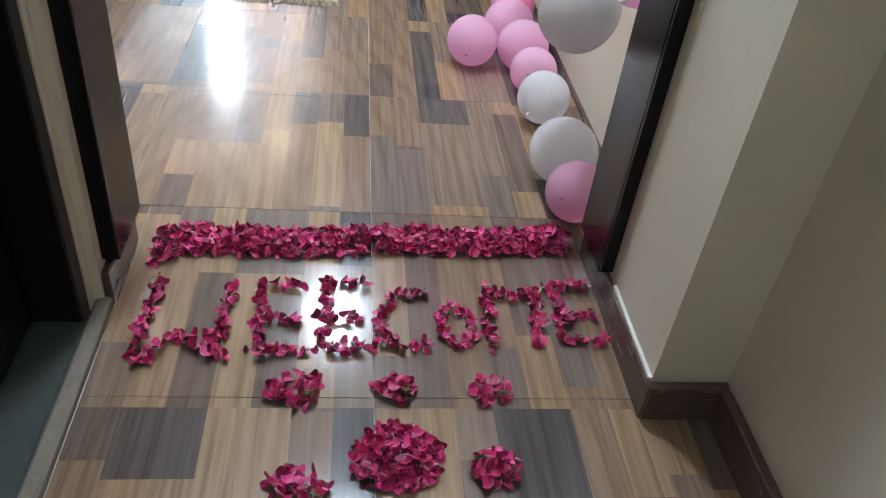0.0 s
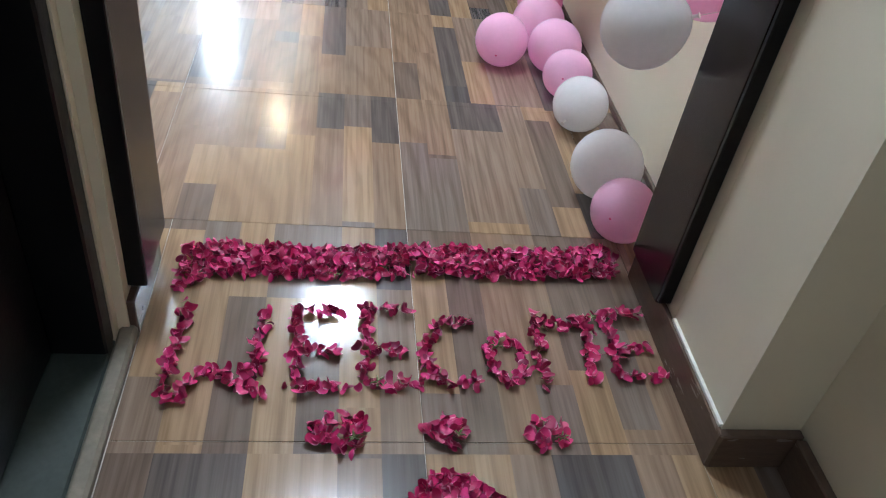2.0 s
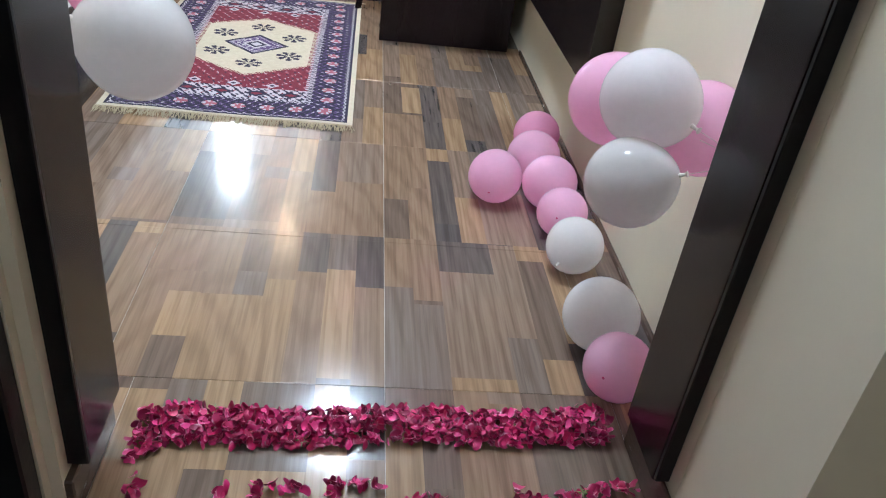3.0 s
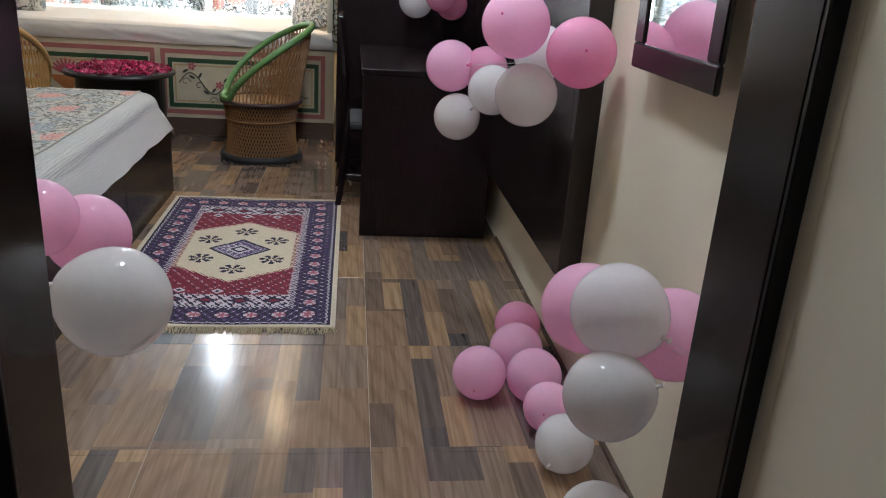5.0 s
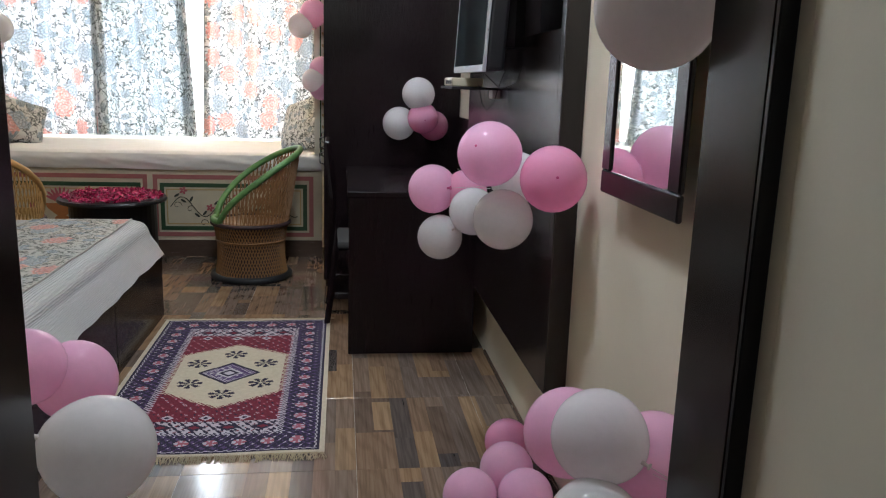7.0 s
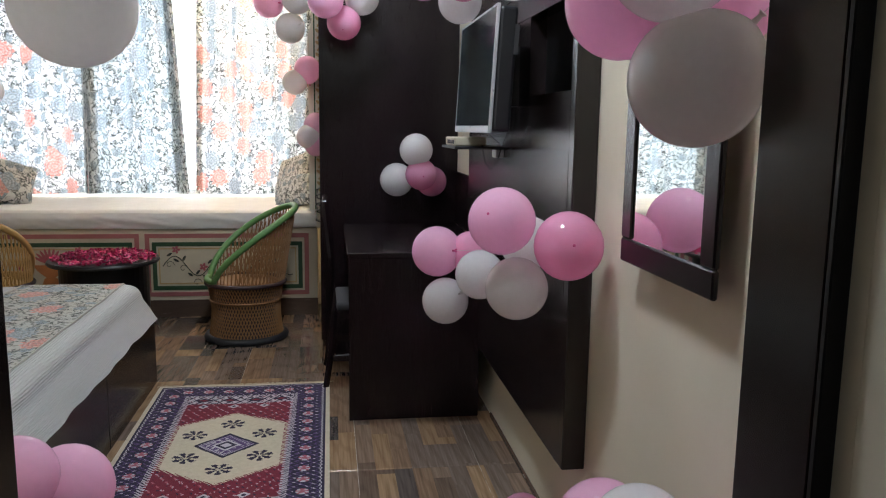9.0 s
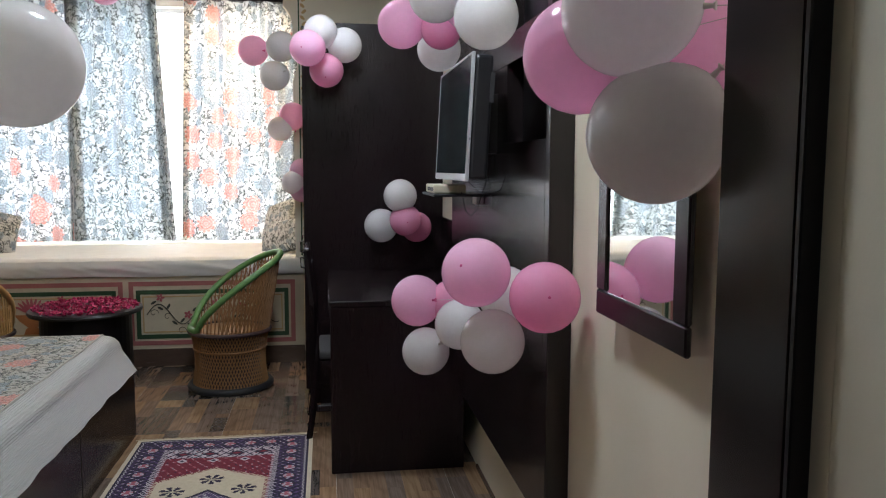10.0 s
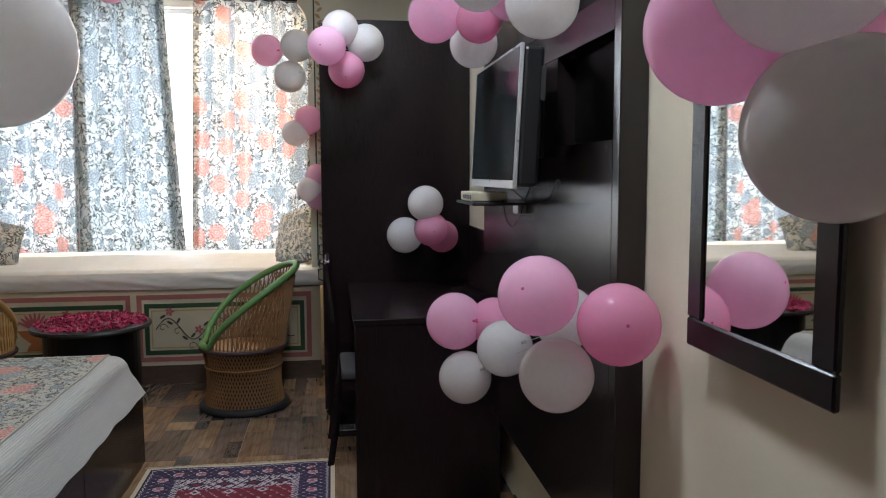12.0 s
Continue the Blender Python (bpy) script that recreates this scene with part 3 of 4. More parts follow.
structure("wall_arch_west", slab([(LX, 0.662), (-2.86, 0.662), (-2.86, 2.06)] + [(-3.115 - x, z) for x, z in edge[2:]] + [(-3.115 - edge[-1][0], 2.855), (LX, 2.855)], 4.66, 4.76), ALCOVE, "pale wall with a cusped arch edge beside the seat")
bm = bmesh.new()
for k in range(44):
    z = 0.95 + k * 0.042
    dab(bm, -0.178 + 0.006 * (-1) ** k, z, 0.022, 0.011, 0.7 * (-1) ** k, 4.6545)
tagged(obj("painted_border", bm, PAINT_Y), "painted ochre rope border on the arch wall", "painting", kind="structure")
tagged(obj("painted_line", box(-0.215, -0.205, 4.655, 4.6595, 0.8, 2.8), PAINT_G), "painted green line on the arch wall", "painting", kind="structure")


# curtains
def curtain(xb0, xb1, xt0, xt1, folds, seed, label, CLOTH=CURTAIN, back=0.05):
    def fn(u, v):
        z = 0.822 + 2.0 * v + 0.012 * noise.noise(Vector((u * 6, seed, 0))) * (1 - v)
        x = (xb0 + (xb1 - xb0) * u) * (1 - v) + (xt0 + (xt1 - xt0) * u) * v
        ph = u * folds * 2 * math.pi + seed + 0.8 * noise.noise(Vector((u * 3, v * 1.4, seed)))
        y = 5.76 + (0.040 + 0.012 * v) * math.sin(ph) + 0.02 * noise.noise(Vector((u * 5, v * 2, seed + 3)))
        return (x + 0.012 * math.sin(ph * 0.5 + v * 2), y, z), (u * (xb1 - xb0) * 1.25 + seed * 1.7, z)
    t = thing("curtain", ((xb0 + xb1) / 2, 5.76, 0.82), label, "curtain", "curtains at the window")
    part("cloth", sheet(fn, 90, 50), CLOTH, t, smooth=True)
    for s, w in ((0.0, back), (1.0, -back)):
        if back:
            part("turned_back_edge", sheet(lambda u, v, s=s, w=w: ((fn(s + w * u, v)[0][0], fn(s + w * u, v)[0][1] + 0.006 + 0.014 * math.sin(3.0 * u), fn(s, v)[0][2] + 0.004), (fn(s - w * u, v)[1][0] + 0.31, fn(s, v)[1][1])), 10, 40), CLOTH, t, smooth=True)
        part("hem", tube([fn(s, v / 20)[0] for v in range(21)], 0.003, 5), CLOTH, t)
    settle(t)


curtain(-3.02, -2.10, -3.0, -2.07, 5.5, 0.4, "floor-length curtain printed with coral and grey flowers")
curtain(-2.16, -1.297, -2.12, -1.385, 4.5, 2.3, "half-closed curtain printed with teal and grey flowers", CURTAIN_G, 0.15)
curtain(-1.247, -0.30, -1.16, -0.24, 5.5, 4.9, "curtain printed with coral flowers, backlit by daylight")
rail = thing("curtain_rail", (-1.65, 5.80, 2.83), "dark wooden curtain pelmet rail above the window", "curtain rail")
part("rail", box(-3.04, -0.2, 5.72, 5.80, 2.822, 2.857, 0.004), DARK, rail)
settle(rail)


# pillows
def pillow(at, rot, w, h, d, label, COTTON=PILLOW):
    t = thing("pillow", at, label, "pillow", "pillows on the window seat")
    t.rotation_euler = Euler([radians(a) for a in rot])
    for s in (1, -1):
        def fn(u, v, s=s):
            a, b2 = 2 * u - 1, 2 * v - 1
            puff = (max(0, 1 - a ** 4) * max(0, 1 - b2 ** 4)) ** 0.6
            x, y = a * w / 2 * (1 - 0.06 * (1 - b2 * b2) * abs(a)), b2 * h / 2 * (1 - 0.06 * (1 - a * a) * abs(b2))
            z = s * d / 2 * puff + 0.006 * noise.noise(Vector((a * 3, b2 * 3, s)))
            return (x, y, z), (x + at[0] * 3, y + s)
        o = part("cover", sheet(fn, 20, 20), COTTON, t, smooth=True)
    return t


pillow((-2.70, 5.02, 0.93), (62, 8, 60), 0.50, 0.34, 0.15, "grey floral pillow slumped at the end of the seat", PILLOW_G)
pillow((-2.54, 5.12, 0.975), (66, 20, 35), 0.46, 0.36, 0.13, "coral floral pillow leaning on another pillow")
pillow((-0.40, 5.25, 0.99), (70, -14, -55), 0.44, 0.40, 0.13, "grey floral pillow leaning at the end of the seat", PILLOW_G)
pillow((-0.36, 4.98, 0.915), (62, -10, -42), 0.40, 0.28, 0.13, "small grey floral pillow at the end of the seat", PILLOW_G)

# ---- bed ----
BX, BY0, BY1 = -1.06, 1.15, 3.16
bed = thing("bed", (-2.05, 2.15, 0), "low double bed with dark box base and white bedding", "bed")
part("side_panel", box(BX - 0.03, BX, BY0, 2.216, 0.0, 0.355, 0.003), DARK, bed)
part("side_panel", box(BX - 0.03, BX, 2.222, BY1, 0.0, 0.355, 0.003), DARK, bed)
part("base", box(LX + 0.02, BX - 0.032, BY0, BY1, 0.02, 0.355), DARK, bed)


def bedsheet(u, v):
    """u runs from the wall over the top and down the side."""
    y = BY0 - 0.02 + (BY1 - BY0 + 0.05) * v
    flat, drop, r = 1.86, 0.20, 0.07
    s = u * (flat + math.pi * r / 2 + drop)
    crease = 0.004 * noise.noise(Vector((s * 5, y * 6, 0))) + 0.003 * noise.noise(Vector((s * 16, y * 4, 3)))
    xe = BX - 0.055
    if s < flat:
        p = (xe - r - (flat - s), y, 0.555 + crease)
    elif s < flat + math.pi * r / 2:
        a = (s - flat) / r
        p = (xe - r + r * math.sin(a), y, 0.555 - r + r * math.cos(a) + crease)
    else:
        q = s - flat - math.pi * r / 2
        p = (xe + 0.38 * q + 2.2 * crease * q / drop + 0.003 * math.sin(y * 21) * q / drop, y, 0.555 - r - q * (0.60 + 0.025 * noise.noise(Vector((y * 2.2, 0, 5)))))
    e = max(0, (v - 0.965) / 0.035)
    return (p[0], p[1], p[2] - 0.07 * e * e), (s, y)


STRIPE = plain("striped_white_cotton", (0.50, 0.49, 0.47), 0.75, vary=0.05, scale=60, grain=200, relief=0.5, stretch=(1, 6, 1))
sn = STRIPE.node_tree
rib = nd(sn, "TexWave")
rib.inputs["Scale"].default_value, rib.inputs["Distortion"].default_value = 30, 1.0
rib.bands_direction = "X"
sn.links.new(nd(sn, "TexCoord").outputs["UV"], rib.inputs["Vector"])
bump(sn, sn.nodes["Principled BSDF"], rib.outputs[1], 0.5, 0.006)
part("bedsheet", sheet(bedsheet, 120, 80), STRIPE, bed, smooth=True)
part("mattress", box(LX + 0.03, BX - 0.075, BY0 + 0.02, BY1 - 0.01, 0.357, 0.535, 0.03, 3), SHEET, bed)
settle(bed)
runner = thing("bed_runner", (-1.4, 2.15, 0.56), "coral and grey floral runner laid on the bed", "bed runner")


def runner_at(u, v, up=0.006):
    p = bedsheet(0.615 + 0.235 * u, 0.985 * v)[0]
    return (p[0], p[1], p[2] + up), (u * 0.52 - 3, v * 2.0)


part("cloth", sheet(runner_at, 30, 70), RUNNER, runner, smooth=True)
for u in (0.0, 1.0):
    part("hem", tube([runner_at(u, v / 40, 0.007)[0] for v in range(41)], 0.004, 5), RUNNER, runner, "stitched edge")
settle(runner)

# ---- round table ----
TX, TY, TZ = -1.60, 4.22, 0.52
table = thing("round_table", (TX, TY, 0), "black round side table with a drum base", "table")
part("tabletop", lathe([(0.30, TZ - 0.03), (0.345, TZ - 0.028), (0.352, TZ - 0.015), (0.345, TZ - 0.002), (0.30, TZ)], 48, c=(TX, TY, 0)), BPLAST, table, smooth=False)
part("drum", lathe([(0.285, 0.0), (0.285, 0.03), (0.28, 0.035), (0.28, TZ - 0.031)], 40, c=(TX, TY, 0)), BLACK, table)
settle(table)


# ---- rose petals ----
def petal_mesh(k):
    r2 = random.Random(90 + k)
    w, l, cup, curl = r2.uniform(0.013, 0.018), r2.uniform(0.017, 0.025), r2.uniform(0.2, 0.5), r2.uniform(-0.3, 0.9)
    bm = bmesh.new()
    uvl = bm.loops.layers.uv.verify()
    nu, nv = 4, 4
    g = []
    for i in range(nu + 1):
        rowv = []
        for j in range(nv + 1):
            a, v = 2 * i / nu - 1, j / nv
            half = w * (0.28 + 1.05 * math.sin(math.pi * min(1, v * 0.72 + 0.02)) ** 0.8)
            x = a * half
            y = (v - 0.5) * l * 1.2 + (-0.0018 * (1 - abs(a)) if j == nv else 0)
            z = 0.002 + cup * (x * x) / w + curl * 0.012 * (v - 0.4) ** 2 * 3 + 0.002 * math.sin(a * 3 + k)
            rowv.append(bm.verts.new((x, y, z)))
        g.append(rowv)
    for i in range(nu):
        for j in range(nv):
            f = bm.faces.new((g[i][j], g[i + 1][j], g[i + 1][j + 1], g[i][j + 1]))
            f.smooth = True
            for lp, (p, q) in zip(f.loops, ((i, j), (i + 1, j), (i + 1, j + 1), (i, j + 1))):
                lp[uvl].uv = (p / nu, q / nv)
    me = bpy.data.meshes.new("petal")
    bm.to_mesh(me)
    bm.free()
    me.materials.append(PETAL)
    return me


PETALS = [petal_mesh(k) for k in range(10)]


def petal_pose(r2, x, y, z, flat=0.5, s=1.0):
    return Matrix.LocRotScale((x, y, z + 0.004), Euler((r2.gauss(0, flat), r2.gauss(0, flat) + (math.pi if r2.random() < 0.35 else 0), r2.uniform(0, 6.283))), Vector((1, 1, 1)) * s * r2.uniform(0.8, 1.15))


def petal_into(owner, m, r2):
    o = bpy.data.objects.new("petal", r2.choice(PETALS))
    scene.collection.objects.link(o)
    o.parent = owner
    o.matrix_parent_inverse = owner.matrix_world.inverted()
    o.matrix_basis = m
    return o


def sepal(owner, x, y, r2):
    bm = bmesh.new()
    for k in range(5):
        a = k * 1.257 + r2.random()
        tube([(x, y, 0.012), (x + 0.008 * math.cos(a), y + 0.008 * math.sin(a), 0.017), (x + 0.016 * math.cos(a), y + 0.016 * math.sin(a), 0.012 + r2.uniform(0, 0.008))], lambda q: 0.0028 * (1 - 0.8 * q), 5, bm=bm)
    o = part("sepal", bm, SEPAL, owner, "green rose sepal")
    o.matrix_parent_inverse = owner.matrix_world.inverted()


LETTERS = {
    "W": [[(-0.45, -0.28), (-0.46, -0.40), (-0.465, -0.52)], [(-0.465, -0.52), (-0.42, -0.52)], [(-0.43, -0.50), (-0.39, -0.45), (-0.35, -0.48), (-0.29, -0.51)], [(-0.30, -0.30), (-0.31, -0.45), (-0.32, -0.51)], [(-0.33, -0.47), (-0.30, -0.42)]],
    "E": [[(-0.25, -0.30), (-0.15, -0.29)], [(-0.24, -0.30), (-0.235, -0.49)], [(-0.22, -0.40), (-0.15, -0.40)], [(-0.23, -0.49), (-0.13, -0.49)]],
    "L": [[(-0.11, -0.28), (-0.01, -0.28)], [(-0.10, -0.27), (-0.10, -0.47)], [(-0.09, -0.40), (-0.02, -0.40)], [(-0.10, -0.48), (0.01, -0.48)]],
    "C": [[(0.12, -0.31), (0.05, -0.32), (0.03, -0.36), (0.01, -0.42), (0.04, -0.47), (0.09, -0.48), (0.12, -0.46)]],
    "O": [[(0.14, -0.38), (0.17, -0.35), (0.21, -0.38), (0.21, -0.44), (0.17, -0.47), (0.14, -0.44), (0.14, -0.38)]],
    "M": [[(0.26, -0.28), (0.25, -0.34), (0.25, -0.47)], [(0.27, -0.31), (0.31, -0.32), (0.37, -0.28)], [(0.36, -0.29), (0.36, -0.37), (0.34, -0.47)]],
    "E ": [[(0.39, -0.28), (0.50, -0.27)], [(0.40, -0.29), (0.41, -0.37), (0.40, -0.44)], [(0.41, -0.38), (0.49, -0.37)], [(0.40, -0.45), (0.50, -0.45)]],
}
pr = random.Random(11)
for ch, strokes in LETTERS.items():
    t = thing("petal_letter", (strokes[0][0][0], strokes[0][0][1], 0), f"letter {ch.strip()} of a welcome laid in rose petals", "petal letter", "letters laid on the floor")
    for st in strokes:
        for (xa, ya), (xb, yb) in zip(st, st[1:]):
            n = max(2, int(math.hypot(xb - xa, yb - ya) / 0.0056))
            for i in range(n):
                u = (i + 0.5) / n
                petal_into(t, petal_pose(pr, xa + (xb - xa) * u + pr.gauss(0, 0.0065), ya + (yb - ya) * u + pr.gauss(0, 0.005), 0.002 + 0.010 * pr.random(), 0.62, 0.63), pr)
    if pr.random() < 0.6:
        sepal(t, strokes[-1][0][0] + 0.02, strokes[-1][0][1], pr)
for x, y, r, n in ((-0.15, -0.59, 0.050, 46), (0.04, -0.585, 0.040, 42), (0.23, -0.59, 0.040, 32), (0.04, -0.745, 0.080, 260), (0.215, -0.77, 0.045, 44), (-0.13, -0.81, 0.055, 50)):
    t = thing("petal_pile", (x, y, 0), "small pile of magenta rose petals on the floor", "petal pile", "petal piles on the floor")
    for i in range(n):
        q, a = r * math.sqrt(pr.random()), pr.uniform(0, 6.283)
        petal_into(t, petal_pose(pr, x + q * math.cos(a), y + q * math.sin(a) * 0.85, 0.03 * (1 - q / r) * pr.random() + 0.003, 0.6, 0.66), pr)
    sepal(t, x + r * 0.5, y - r * 0.3, pr)
bandt = thing("petal_band", (0, -0.15, 0), "band of magenta rose petals strewn across the doorway", "petal band")


def band_spot(r2):
    u = r2.random()
    x = -0.49 + 0.97 * u
    c = -0.150 + 0.045 * u + 0.006 * math.sin(u * 14)
    w = 0.048 + (0.02 * max(0, 1 - u / 0.12))
    y = c + r2.uniform(-1, 1) * w - (0.03 * max(0, 1 - u / 0.08))
    return x, y, 0.003 + 0.022 * r2.random() * (1 - abs(y - c) / (w * 1.3))


for i in range(300):
    petal_into(bandt, petal_pose(pr, *band_spot(pr), 0.6, 0.63), pr)


def joined_petals(name, owner, spots, s, kind="stuff"):
    bm = bmesh.new()
    for x, y, z in spots:
        n0 = len(bm.verts)
        bm.from_mesh(pr.choice(PETALS))
        bm.verts.ensure_lookup_table()
        m = petal_pose(pr, x, y, z, 0.6, s)
        for v in bm.verts[n0:]:
            v.co = m @ v.co
    o = part(name, bm, PETAL, owner)
    o.matrix_parent_inverse = owner.matrix_world.inverted()
    return tagged(o, kind=kind)


joined_petals("loose_petals", bandt, [band_spot(pr) for i in range(980)], 0.63)
for k in range(9):
    bx, by, _ = band_spot(pr)
    sepal(bandt, bx, by, pr)
tp = thing("table_petals", (TX, TY, TZ), "layer of dark pink rose petals covering the round table", "petals")
spots = []
for i in range(1000):
    q, a = 0.325 * math.sqrt(pr.random()), pr.uniform(0, 6.283)
    spots.append((TX + q * math.cos(a), TY + q * math.sin(a), TZ + 0.004 + 0.028 * pr.random() * (1 - (q / 0.34) ** 2)))
joined_petals("petal_layer", tp, spots, 0.72)


# ---- cane chairs ----
def moorha(at, turn, shell, rim_mat, label):
    """Barrel chair: cane drum, sloping cane back, wrapped rims. It faces its own -x."""
    t = thing("cane_chair", at, label, "chair", "cane chairs round the table")
    t.rotation_euler = (0, 0, radians(turn))
    bpy.context.view_layer.update()

    def rad(z):
        return 0.245 - 0.025 * math.sin(min(1, z / 0.38) * math.pi) + (0.07 * max(0, z - 0.38))

    def pt(a, z, dr=0.0):
        r = rad(z) + dr
        lean = 0.10 * max(0, z - 0.38) ** 1.0
        return (r * math.cos(a) + lean, r * math.sin(a), z)

    def rimz(a):
        c = (1 + math.cos(a)) / 2
        return 0.405 + 0.475 * max(0, (c - 0.07) / 0.93) ** 0.62

    low, hoops, up = bmesh.new(), bmesh.new(), bmesh.new()
    N = 72
    for sgn in (1, -1):
        for k in range(N):
            a0 = 2 * math.pi * k / N
            pts = [pt(a0 + sgn * 0.62 * q / 6, 0.03 + 0.34 * q / 6, 0.0025 * sgn) for q in range(7)]
            tube(pts, 0.0036, 4, bm=low)
    part("drum", low, shell, t)
    # dark fill inside the open drum, standing in for shade between the strips
    part("drum_core", lathe([(rad(z) - 0.012, z) for z in (0.03, 0.1, 0.2, 0.3, 0.37)], 32), RIMDARK, t)
    M = 60
    for k in range(M):
        a = 2 * math.pi * k / M
        zt = rimz(a)
        if zt < 0.43:
            continue
        pts = [pt(a, 0.38 + (zt - 0.38) * q / 5) for q in range(6)]
        tube(pts, 0.0055, 4, bm=up)
    part("back_slats", up, shell, t)
    weave = bmesh.new()
    for sgn in (1, -1):
        for k in range(40):
            a0 = -1.9 + 3.8 * k / 39
            pts = []
            for q in range(9):
                z = 0.39 + 0.48 * q / 8
                a = a0 + sgn * 0.55 * q / 8
                if z > rimz(a) - 0.01:
                    break
                pts.append(pt(a, z, 0.006 * sgn))
            if len(pts) > 2:
                tube(pts, 0.0032, 4, bm=weave)
    part("back_weave", weave, shell, t)
    part("seat", lathe([(0.0, 0.372), (0.21, 0.374), (0.218, 0.385), (0.20, 0.395), (0.001, 0.392)], 32), shell, t)
    n = 64
    part("rim", tube([pt(2 * math.pi * i / n, rimz(2 * math.pi * i / n), 0.004) for i in range(n)], 0.021, 10, True), rim_mat, t, "wrapped rolled rim", True)
    part("waist_band", tube([pt(2 * math.pi * i / n, 0.385, 0.010) for i in range(n)], 0.014, 8, True), RIMDARK, t, "dark bound waist band", True)
    part("middle_hoop", tube([pt(2 * math.pi * i / n, 0.27, 0.006) for i in range(n)], 0.006, 6, True), shell, t, "", True)
    part("foot_ring", tube([pt(2 * math.pi * i / n, 0.024, 0.012) for i in range(n)], 0.024, 8, True), TYRE, t, "black rubber foot ring", True)
    return t


moorha((-0.665, 4.06, 0), 14, CANE_D, GREENWRAP, "brown cane barrel chair with a green wrapped rim")
moorha((-2.26, 4.06, 0), 250, CANE_Y, CANE_Y, "golden cane barrel chair with a tan rim by the table")
moorha((-2.60, 3.60, 0), 300, CANE_Y, CANE_Y, "golden cane barrel chair half hidden behind the bed")

# ---- rug: knots in wool colours by a drawn rule ----
WOOL = [plain("wool_" + n, c, 0.95, vary=0.15, scale=60, grain=500, relief=0.5) for n, c in (("ivory", (0.56, 0.49, 0.36)), ("navy", (0.016, 0.011, 0.036)), ("violet", (0.085, 0.048, 0.145)), ("maroon", (0.165, 0.010, 0.028)), ("pale", (0.50, 0.46, 0.50)), ("rose", (0.36, 0.10, 0.13)))]
RX0, RX1, RY0, RY1 = -1.02, -0.115, 1.385, 3.03


def motif(a, b2, k):
    """Small figures from folded waves."""
    q = math.sin(a * 2.1 + k) * math.cos(b2 * 1.7 - k) + 0.6 * math.sin(a * 4.3 - b2 * 3.1 * (1 if k % 2 else -1))
    return q


def knot(u, v):
    """u across, v along, both in metres from the rug's middle."""
    au, av = abs(u), abs(v)
    hw, hl = (RX1 - RX0) / 2, (RY1 - RY0) / 2
    d = min(hw - au, (hl - av) * 1.0)
    s = v if hl - av > hw - au else u
    if d < 0.018:
        return 0
    if d < 0.028:
        return 1
    if d < 0.042:
        return 4 if int((s * 60) % 2) == int((d * 140) % 2) else 1
    if d < 0.168:
        e = d - 0.105
        per = ((s + 10) % 0.105) - 0.0525
        ros = math.hypot(per, e)
        if ros < 0.012:
            return 5
        if ros < 0.026:
            return 4 if int(math.degrees(math.atan2(e, per)) / 30) % 2 else 5
        if ros < 0.034:
            return 1
        q = motif(s * 75, e * 75, 1)
        return 4 if q > 1.15 else (1 if q < 0.35 else 2)
    if d < 0.185:
        return 4 if ((s + d * 1.0) * 55) % 1 < 0.5 else 1
    fl = hl - 0.185 - av
    if fl < 0.11:
        per = ((u + 10) % 0.13) - 0.065
        if abs(per) / 1.6 + abs(fl - 0.055) < 0.030:
            return 1 if abs(per) / 1.6 + abs(fl - 0.055) > 0.015 else 3
        return 1 if motif(u * 60, fl * 60, 2) > 0.2 else (3 if motif(u * 50, fl * 70, 5) > 1.0 else 4)
    hexl = 0.40 - 0.63 * au
    wid = 0.255
    if av < hexl and au < wid:
        edge2 = min((hexl - av) * 0.8, wid - au)
        if edge2 < 0.014:
            return 3 if ((u + v) * 60) % 1 < 0.5 else 0
        if au / 0.145 + av / 0.135 < 1:
            w = au / 0.145 + av / 0.135
            if w > 0.86:
                return 1
            if w > 0.7:
                return 2 if ((u - v) * 50) % 1 < 0.6 else 4
            if w > 0.45:
                return 4 if motif(u * 70, v * 70, 3) > 0.5 else 2
            return 1 if 0.2 < w < 0.34 else 4
        for cx, cy in ((0, 0.25), (0.155, 0.12), (0.0, -0.25), (0.155, -0.13)):
            px, py = (abs(u) if cx else u) - cx, v - cy
            rr = math.hypot(px, py)
            if rr < 0.055 and abs(math.sin(3.5 * math.atan2(py, px) + 0.6)) > 0.30 + 0.45 * abs(math.sin(rr * 160)) and rr > 0.006:
                return 1
        return 0
    if au >= wid:
        return 4 if (v * 45) % 1 < 0.55 else 3
    per = ((u + 10) % 0.15) - 0.075
    if abs(per) + abs(fl - 0.145) < 0.026:
        return 4 if abs(per) + abs(fl - 0.145) > 0.013 else 1
    q = motif(u * 55, v * 55, 4)
    return 5 if q > 1.0 else (1 if q < -1.2 else (4 if q > 0.88 else 3))


rug = thing("rug", ((RX0 + RX1) / 2, (RY0 + RY1) / 2, 0), "knotted oriental rug in violet, maroon and ivory", "rug")
bm = bmesh.new()
nu, nv = 180, 330
ry, rx = RY1 - RY0, RX1 - RX0
gv = []
for i in range(nu + 1):
    gv.append([bm.verts.new((RX0 + rx * i / nu, RY0 + ry * j / nv + 0.006 * math.sin(i * 0.05), 0.008 + 0.0015 * noise.noise(Vector((i * 0.06, j * 0.06, 0))) + 0.0006 * ((i + j) % 2))) for j in range(nv + 1)])
for i in range(nu):
    for j in range(nv):
        f = bm.faces.new((gv[i][j], gv[i + 1][j], gv[i + 1][j + 1], gv[i][j + 1]))
        f.material_index = knot(((i + 0.5) / nu - 0.5) * rx, ((j + 0.5) / nv - 0.5) * ry)
part("rug_surface", bm, WOOL, rug)
